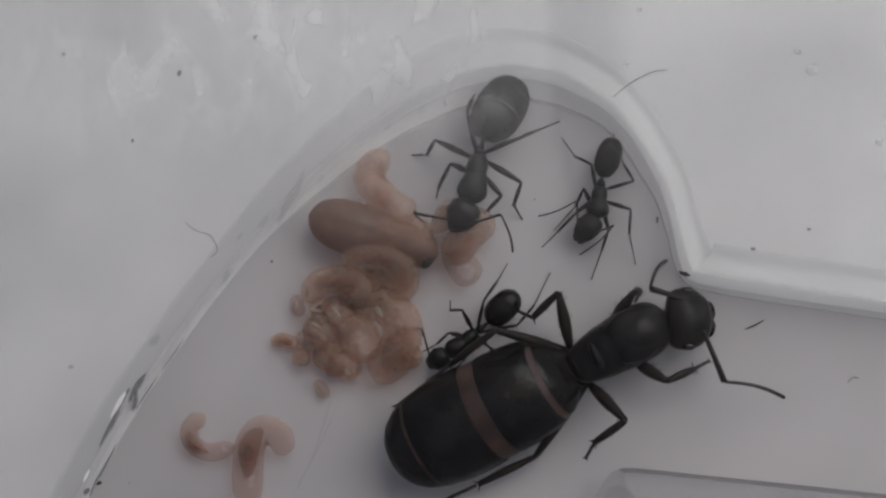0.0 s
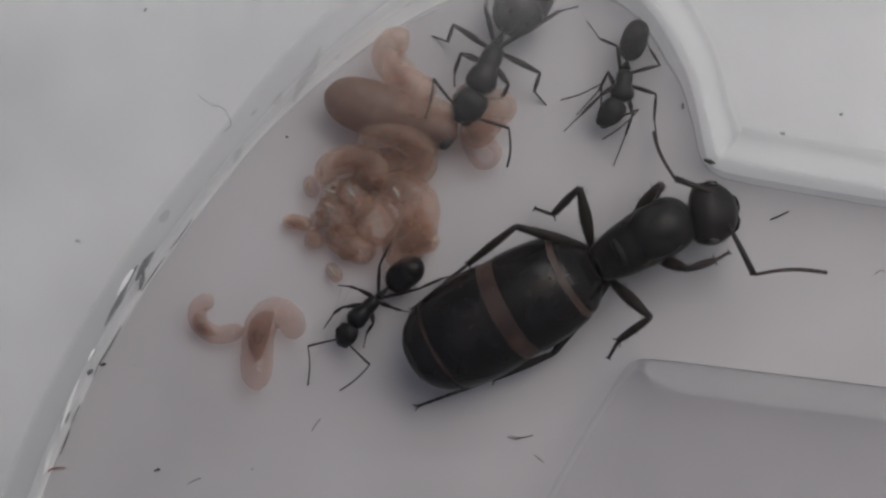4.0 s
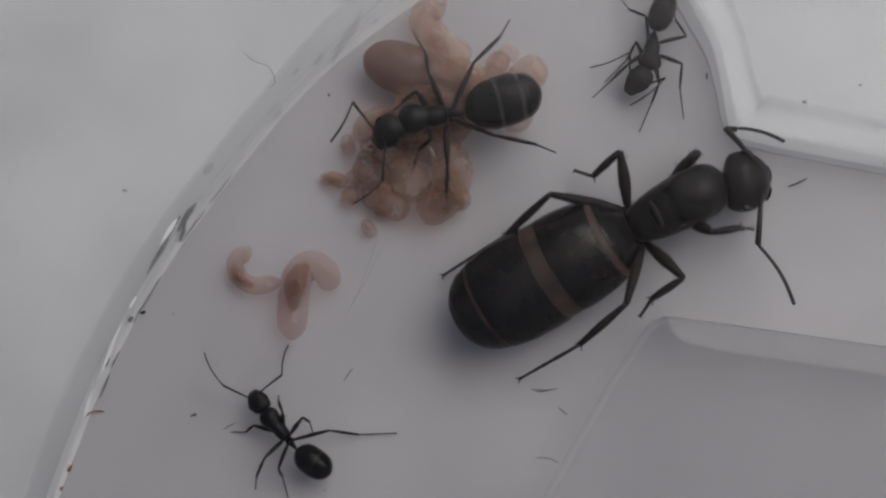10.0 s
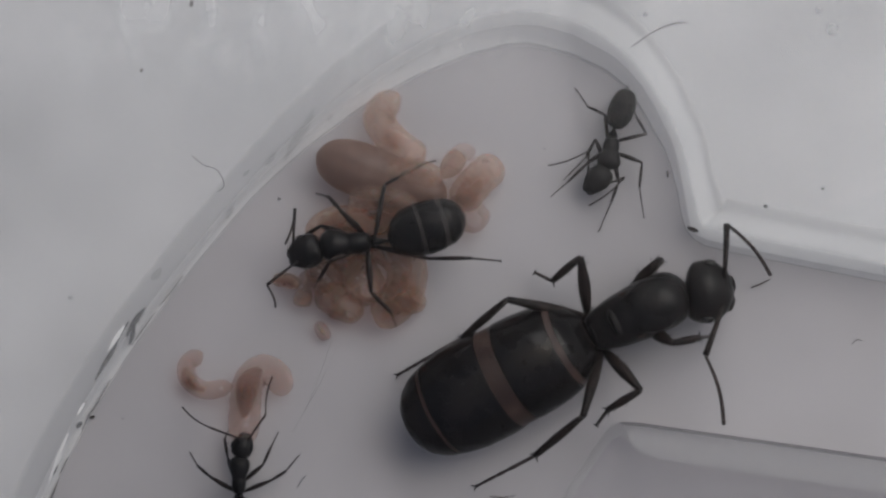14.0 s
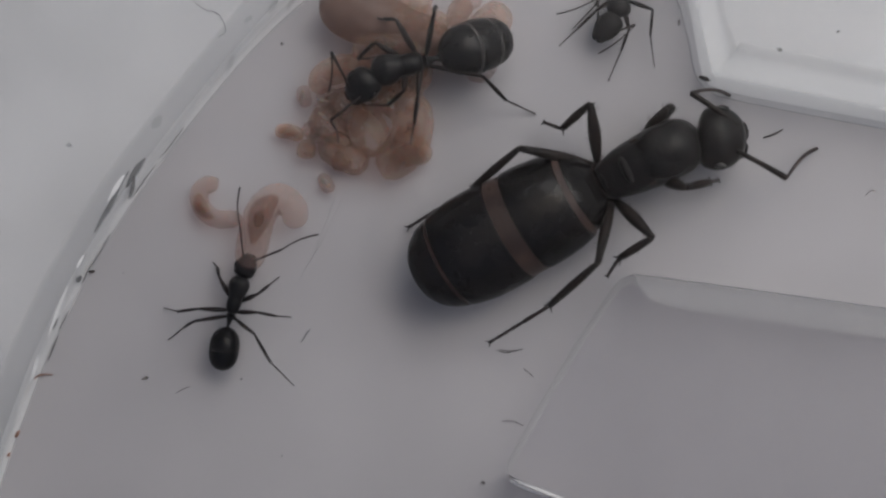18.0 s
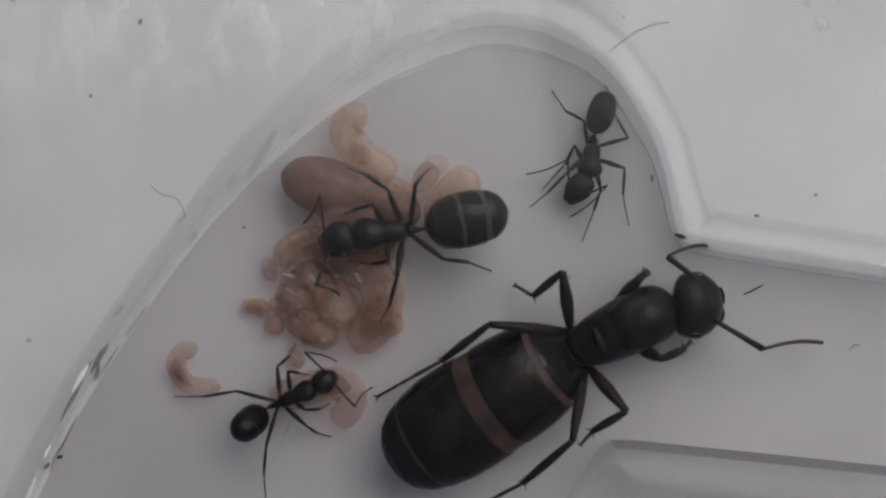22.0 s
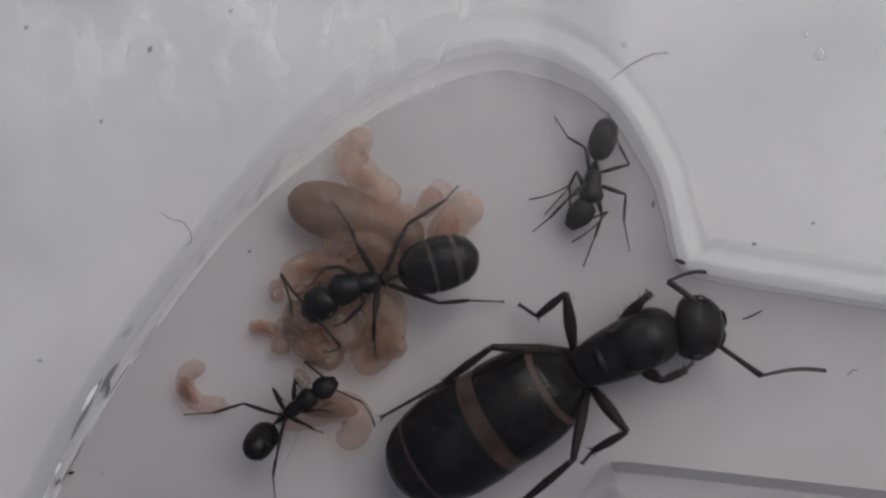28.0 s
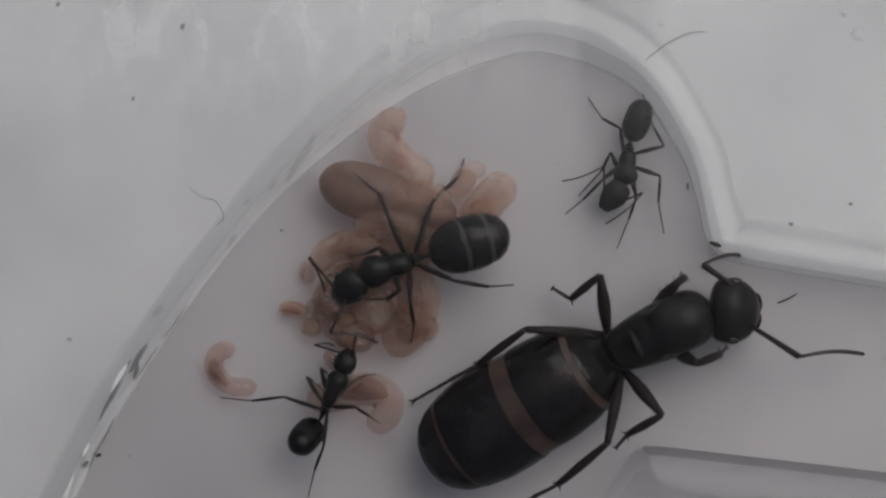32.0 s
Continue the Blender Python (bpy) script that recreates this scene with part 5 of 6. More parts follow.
NURSE_KEYS = [
    dict(t=0.0, body=(0.97, 9.90, -102.4, -17, -16), R1=(-0.20, -0.95, 1.18, -1.46, 1.77, -1.64), R2=(-1.39, -2.47, -0.73, -2.43, -0.67, -3.04), R3=(-2.11, -0.60, -3.30, -0.82, -3.87, -0.90), L1=(0.68, 1.32, 1.32, 0.78, 1.80, 0.28), L2=(-0.10, 2.12, 0.82, 1.84, 1.24, 2.25), L3=(-1.59, 1.33, -2.43, 2.14, -3.62, 3.50), AR=(2.14, -2.34, 2.90, -1.45), AL=(1.31, 1.76, 2.89, 2.21)),
    dict(t=1.0, body=(0.56, 9.59, -118.9, -16, -6), R1=(-0.32, -0.89, 0.56, -1.00, 1.32, -1.06), R2=(-0.98, -2.43, -0.28, -2.23, -0.16, -2.93), R3=(-1.31, -0.46, -2.85, -1.16, -3.74, -1.47), L1=(0.22, 1.45, 1.08, 0.95, 1.46, 0.55), L2=(-0.79, 2.24, -0.09, 2.12, 0.14, 2.83), L3=(-1.77, 1.12, -3.17, 1.73, -4.84, 2.52), AR=(0.58, -1.15, 1.18, -2.07), AL=(1.96, 1.92, 2.81, -0.22)),
    dict(t=2.0, body=(0.18, 10.05, -136.6, 4, 3), R1=(-0.13, -1.14, 0.50, -0.94, 0.83, -0.74), R2=(-0.39, -2.35, 0.29, -1.84, 0.77, -2.24), R3=(-1.29, -0.61, -2.30, -1.65, -3.12, -2.38), L1=(0.03, 1.33, 1.02, 1.47, 1.59, 1.12), L2=(-1.25, 2.41, -0.64, 2.65, -0.68, 3.17), L3=(-1.95, 0.72, -3.49, 0.98, -5.37, 1.46), AR=(2.01, -1.20, 1.11, -2.27), AL=(2.61, 0.76, 1.58, 1.94)),
    dict(t=3.0, body=(0.21, 10.07, -143.3, 17, 14), R1=(0.10, -1.31, 0.56, -0.92, 0.87, -0.67), R2=(-0.13, -2.31, 0.52, -1.67, 1.13, -1.99), R3=(-1.20, -0.86, -1.92, -1.84, -2.55, -2.75), L1=(-0.03, 1.18, 0.94, 1.76, 1.62, 1.65), L2=(-1.64, 2.26, -0.99, 2.53, -1.02, 3.15), L3=(-2.40, 0.53, -3.91, 0.49, -5.41, 0.94), AR=(1.39, -1.54, 2.06, -0.37), AL=(1.81, 1.95, 3.03, 2.17)),
    dict(t=4.0, body=(0.56, 9.43, -113.0, -5, -10), R1=(0.02, -1.08, 0.73, -1.23, 1.33, -1.06), R2=(-1.22, -2.34, -0.60, -2.19, -0.62, -2.83), R3=(-1.66, -0.63, -2.51, -1.11, -3.30, -1.53), L1=(0.47, 1.18, 0.88, 1.07, 1.20, 0.66), L2=(-0.63, 2.44, -0.00, 2.13, 0.24, 2.70), L3=(-1.65, 0.93, -3.23, 1.94, -4.56, 2.83), AR=(1.47, -1.83, 3.40, -1.54), AL=(2.07, 2.32, 3.40, 2.32)),
    dict(t=4.5, body=(0.62, 9.07, -114.8, -12, -5), R1=(-0.12, -1.21, 0.72, -1.23, 1.17, -1.32), R2=(-1.25, -2.53, -0.75, -2.45, -0.89, -3.09), R3=(-1.67, -0.70, -2.61, -1.30, -3.30, -1.65), L1=(0.26, 1.19, 0.55, 0.95, 0.87, 0.55), L2=(-0.90, 2.14, -0.39, 1.85, -0.25, 2.44), L3=(-1.75, 0.97, -3.49, 1.88, -4.73, 2.78), AR=(1.91, -2.03, 4.42, -2.93), AL=(3.06, 2.05, 4.68, 0.34)),
    dict(t=7.0, body=(-1.13, 7.12, -132.5, -3, -1), R1=(0.25, -0.70, 1.32, -1.12, 2.51, -1.25), R2=(-0.36, -1.68, 0.07, -2.60, 0.64, -3.58), R3=(-1.61, -1.14, -2.33, -1.91, -2.91, -2.50), L1=(0.95, 1.33, 2.39, 1.21, 3.56, 1.23), L2=(-0.18, 2.58, 0.18, 3.10, 0.22, 3.87), L3=(-3.29, 1.82, -4.38, 1.68, -6.14, 1.85), AR=(2.13, -2.31, 3.83, -1.43), AL=(4.51, 1.61, 7.33, 1.07)),
    dict(t=8.0, body=(-2.43, 6.13, -152.0, 16, 10), R1=(0.18, -0.81, 1.03, -0.65, 1.36, -0.48), R2=(-0.46, -1.26, -0.29, -2.37, 0.01, -3.50), R3=(-1.63, -1.20, -2.59, -2.87, -3.33, -3.89), L1=(-0.25, 1.01, 0.63, 1.27, 1.43, 1.49), L2=(-1.80, 2.54, -2.22, 2.64, -2.68, 3.38), L3=(-2.38, 1.17, -3.61, 1.59, -4.78, 1.44), AR=(2.92, -2.03, 4.49, -2.44), AL=(3.66, 2.35, 5.27, 2.34)),
    dict(t=9.0, body=(-3.18, 5.18, -153.6, 6, 3), R1=(-0.15, -0.71, 1.18, -1.27, 2.32, -1.31), R2=(-0.53, -1.91, -0.93, -2.79, -0.96, -4.01), R3=(-2.18, -1.81, -3.08, -2.03, -4.18, -2.15), L1=(-0.06, 0.64, 0.80, 0.88, 1.54, 1.07), L2=(-1.88, 2.26, -2.71, 2.10, -3.83, 2.67), L3=(-3.61, 1.89, -4.40, 1.01, -5.70, 0.81), AR=(3.11, -2.01, 3.64, -0.65), AL=(1.25, 1.62, 3.17, 1.07)),
    dict(t=10.0, body=(-3.52, 5.46, -171.9, 37, 9), R1=(0.23, -0.95, 0.99, -0.77, 1.48, -0.46), R2=(-0.33, -1.96, -0.32, -2.71, 0.07, -3.80), R3=(-2.70, -2.81, -3.61, -3.33, -4.38, -4.67), L1=(-0.13, 1.04, 0.51, 1.40, 0.72, 1.82), L2=(-0.65, 2.31, -0.51, 3.21, -0.34, 4.89), L3=(-2.81, 1.30, -4.77, 1.99, -6.66, 2.53), AR=(3.19, -1.17, 4.37, 0.78), AL=(2.28, 3.03, 3.68, 3.24)),
    dict(t=11.0, body=(-3.46, 4.96, -163.3, 20, -1), R1=(0.20, -1.15, 1.48, -1.37, 2.77, -1.49), R2=(-0.63, -2.18, -0.74, -2.97, -0.48, -4.20), R3=(-3.81, -2.09, -5.09, -2.17, -6.45, -3.07), L1=(0.65, 1.37, 1.60, 1.87, 2.82, 2.17), L2=(-0.28, 2.26, 0.06, 3.32, 0.42, 4.38), L3=(-2.25, 1.26, -3.66, 2.00, -6.29, 3.05), AR=(2.77, -2.13, 4.31, -1.47), AL=(3.21, 2.45, 5.02, 2.12)),
    dict(t=12.0, body=(-3.46, 4.91, -166.7, 17, -3), R1=(1.01, -1.37, 1.86, -1.46, 2.65, -1.09), R2=(-0.55, -2.02, -0.52, -2.97, -0.18, -4.05), R3=(-2.18, -1.78, -4.27, -3.65, -6.47, -5.77), L1=(0.28, 1.04, 1.27, 1.70, 2.64, 2.85), L2=(-0.42, 2.19, -0.03, 3.25, 0.29, 4.26), L3=(-2.51, 1.29, -4.45, 1.89, -6.29, 2.55), AR=(2.82, -2.20, 3.97, 0.13), AL=(2.20, 2.37, 3.72, 1.95)),
    dict(t=13.0, body=(-4.21, 4.61, -169.4, 17, -3), R1=(1.41, -1.03, 1.85, -0.83, 2.04, -0.54), R2=(-0.66, -2.27, -1.05, -3.32, -0.87, -4.32), R3=(-3.89, -1.53, -5.25, -1.01, -7.31, -0.73), L1=(-0.05, 0.94, 1.16, 1.77, 2.32, 2.34), L2=(-0.59, 2.13, -0.83, 2.74, -0.74, 3.94), L3=(-2.25, 0.95, -3.82, 1.57, -7.14, 2.08), AR=(3.04, -1.84, 3.41, -0.24), AL=(2.17, 2.37, 3.49, 2.28)),
    dict(t=14.0, body=(-4.84, 4.42, -173.4, 14, 12), R1=(1.36, -1.06, 1.69, -0.71, 1.79, -0.41), R2=(0.05, -1.29, 0.62, -2.09, 1.40, -2.49), R3=(-1.93, -2.93, -3.22, -3.07, -4.11, -3.56), L1=(0.71, 0.71, 1.38, 1.42, 2.26, 2.16), L2=(-0.78, 2.20, -1.32, 2.79, -1.67, 3.90), L3=(-3.39, 0.95, -5.65, 1.14, -7.82, 1.43), AR=(2.05, -1.97, 2.76, -0.45), AL=(3.19, 1.29, 3.45, 2.32)),
    dict(t=17.0, body=(-2.89, 5.40, -165.5, 31, 11), R1=(0.70, -1.34, 1.09, -0.93, 1.21, -0.68), R2=(0.27, -1.98, 1.10, -2.18, 2.05, -2.14), R3=(-1.60, -1.48, -1.96, -2.32, -2.01, -2.05), L1=(0.09, 1.07, 1.24, 1.65, 2.51, 1.77), L2=(-0.47, 1.20, -0.05, 2.70, 1.00, 4.38), L3=(-3.85, 1.28, -4.07, 2.12, -5.13, 2.84), AR=(2.03, -1.79, 3.24, -0.14), AL=(3.06, 2.41, 3.84, 2.51)),
    dict(t=18.0, body=(-2.86, 5.48, -165.1, 34, 7), R1=(0.78, -1.24, 1.28, -1.01, 1.44, -0.78), R2=(-0.30, -1.85, 0.04, -2.07, 0.30, -2.19), R3=(-1.75, -1.29, -2.04, -2.17, -2.15, -2.52), L1=(0.05, 1.08, 0.89, 1.45, 1.62, 1.18), L2=(-0.50, 1.34, -0.02, 2.55, 1.08, 4.39), L3=(-3.80, 1.44, -3.97, 2.18, -5.03, 2.90), AR=(2.72, -1.61, 3.22, 0.11), AL=(2.91, 1.42, 3.33, 2.32)),
    dict(t=19.0, body=(-2.20, 5.63, -168.3, 20, 12), R1=(0.32, -1.03, 0.91, -0.78, 1.11, -0.52), R2=(0.03, -1.94, 0.91, -2.00, 1.99, -2.05), R3=(-1.33, -1.30, -1.61, -2.10, -1.96, -2.44), L1=(0.02, 1.31, 0.52, 1.56, 1.46, 1.25), L2=(-0.23, 1.84, 0.17, 2.89, 1.46, 4.48), L3=(-3.64, 1.28, -3.59, 1.83, -4.56, 2.65), AR=(2.10, -1.86, 2.76, -0.67), AL=(2.61, 1.37, 2.65, 2.76)),
    dict(t=20.0, body=(-1.71, 5.63, -162.8, 17, 7), R1=(0.48, -1.32, 1.05, -1.19, 1.72, -0.71), R2=(0.11, -2.01, 0.86, -2.24, 1.78, -2.59), R3=(-1.38, -1.07, -1.84, -1.80, -2.27, -2.17), L1=(0.38, 1.43, 0.75, 1.49, 1.49, 1.03), L2=(0.27, 2.43, 1.04, 2.88, 2.16, 3.76), L3=(-3.19, 1.54, -3.07, 2.27, -3.84, 2.88), AR=(2.56, -2.01, 2.95, 0.21), AL=(1.88, 1.69, 1.31, 2.13)),
    dict(t=21.0, body=(-1.89, 5.79, -171.1, 8, 7), R1=(0.77, -1.29, 1.48, -1.01, 1.97, -0.52), R2=(0.20, -1.90, 1.19, -2.08, 2.78, -2.52), R3=(-1.33, -1.17, -1.64, -1.79, -1.98, -2.27), L1=(-0.17, 0.87, 0.56, 1.35, 2.19, 1.25), L2=(-0.15, 2.39, 0.45, 2.87, 1.44, 3.85), L3=(-3.31, 1.47, -3.39, 1.96, -4.33, 2.53), AR=(3.80, -1.47, 4.77, -0.49), AL=(2.20, 2.51, 3.46, 2.49)),
    dict(t=22.0, body=(-2.22, 5.86, -175.7, 11, 7), R1=(0.20, -1.07, 1.10, -1.02, 1.76, -0.81), R2=(-0.43, -1.63, 0.39, -2.35, 1.44, -2.90), R3=(-1.49, -1.41, -1.77, -2.14, -2.01, -2.44), L1=(-0.17, 1.11, 0.61, 1.20, 1.69, 0.95), L2=(-0.45, 1.83, -0.04, 2.94, 0.80, 4.00), L3=(-2.23, 1.19, -3.33, 1.52, -4.78, 2.23), AR=(2.38, -2.04, 3.16, -0.88), AL=(2.53, 1.30, 2.06, 2.35)),
    dict(t=23.0, body=(-3.20, 5.57, -178.9, -7, 2), R1=(0.51, -1.33, 1.07, -1.08, 1.63, -0.79), R2=(-0.43, -1.93, 0.01, -2.39, 0.62, -2.87), R3=(-2.17, -2.25, -3.04, -2.60, -4.05, -3.63), L1=(-0.33, 0.78, 0.96, 1.05, 1.63, 0.51), L2=(-0.53, 2.19, -0.54, 2.86, -0.49, 3.67), L3=(-3.65, 1.63, -4.29, 1.48, -5.85, 1.69), AR=(2.20, -2.42, 2.96, -1.05), AL=(3.11, 0.85, 2.56, 2.08)),
    dict(t=24.0, body=(-2.75, 5.57, -178.7, 26, 5), R1=(0.87, -1.15, 1.70, -0.93, 2.14, -0.62), R2=(-0.27, -1.51, 0.22, -2.07, 1.09, -2.87), R3=(-1.87, -2.03, -2.90, -2.54, -3.40, -3.53), L1=(-0.23, 0.73, 0.34, 1.10, 1.60, 1.20), L2=(-0.64, 1.21, -0.32, 2.60, -0.06, 3.91), L3=(-2.11, 0.80, -3.70, 1.43, -5.47, 1.72), AR=(2.21, -1.15, 2.59, 0.10), AL=(1.82, 1.35, 1.44, 1.53)),
    dict(t=27.0, body=(-3.18, 4.90, -162.8, 18, -2), R1=(0.57, -1.07, 1.43, -1.12, 2.02, -0.69), R2=(-0.48, -1.70, -0.16, -2.58, 0.22, -3.43), R3=(-3.01, -1.98, -4.08, -2.10, -4.85, -2.65), L1=(0.03, 1.05, 1.17, 1.18, 2.55, 0.95), L2=(-0.27, 1.39, 0.29, 2.45, 1.00, 3.93), L3=(-3.25, 2.18, -4.07, 2.13, -5.36, 2.68), AR=(3.19, -0.70, 3.49, -1.96), AL=(1.43, 2.26, 3.16, 1.37)),
    dict(t=28.0, body=(-3.40, 4.69, -166.4, 30, 1), R1=(0.38, -0.85, 1.18, -1.06, 1.83, -0.61), R2=(-0.45, -1.72, -0.30, -2.51, 0.12, -3.58), R3=(-2.91, -2.33, -4.08, -2.46, -5.11, -3.25), L1=(-0.21, 0.63, 0.82, 1.35, 1.89, 1.39), L2=(-0.45, 1.41, -0.11, 2.32, 0.22, 3.56), L3=(-3.52, 1.84, -4.18, 1.71, -5.79, 2.19), AR=(3.13, -1.68, 3.04, 0.54), AL=(1.28, 2.06, 2.17, 2.24)),
    dict(t=29.0, body=(-3.75, 4.83, -170.1, 29, 2), R1=(0.31, -0.99, 0.92, -0.90, 1.23, -0.63), R2=(-0.38, -1.91, -0.28, -2.58, 0.00, -3.34), R3=(-3.07, -2.38, -4.34, -2.34, -5.58, -3.10), L1=(-0.19, 0.74, 0.79, 1.61, 1.76, 1.96), L2=(-0.58, 1.75, -0.44, 2.67, -0.37, 3.74), L3=(-3.75, 1.65, -4.56, 1.56, -6.25, 1.94), AR=(2.80, -1.40, 2.73, 0.18), AL=(2.33, 1.44, 1.89, 2.07)),
    dict(t=31.0, body=(-3.62, 4.68, -166.4, 31, 5), R1=(0.37, -0.56, 1.63, -0.92, 2.33, -0.18), R2=(-0.58, -1.93, -0.35, -2.91, -0.07, -3.59), R3=(-2.77, -2.45, -3.60, -2.68, -4.63, -3.20), L1=(-0.01, 0.82, 1.13, 1.49, 2.19, 2.45), L2=(-0.57, 1.68, -0.31, 2.59, -0.07, 3.59), L3=(-3.75, 1.77, -4.41, 1.85, -5.77, 2.19), AR=(2.54, -1.78, 2.89, 0.30), AL=(2.37, 1.42, 1.88, 2.45)),
    dict(t=32.0, body=(-3.47, 4.64, -164.4, 27, 1), R1=(0.01, -0.70, 0.69, -0.81, 1.36, -0.89), R2=(-0.60, -1.97, -0.49, -2.79, -0.08, -3.57), R3=(-2.63, -2.34, -3.54, -2.75, -4.13, -3.61), L1=(-0.24, 0.94, 0.42, 1.23, 1.39, 0.95), L2=(-0.56, 1.52, -0.37, 2.56, 0.20, 3.43), L3=(-2.34, 1.19, -3.67, 1.88, -5.61, 2.28), AR=(3.20, -1.75, 2.94, 0.13), AL=(2.46, 1.37, 1.19, 2.84)),
]
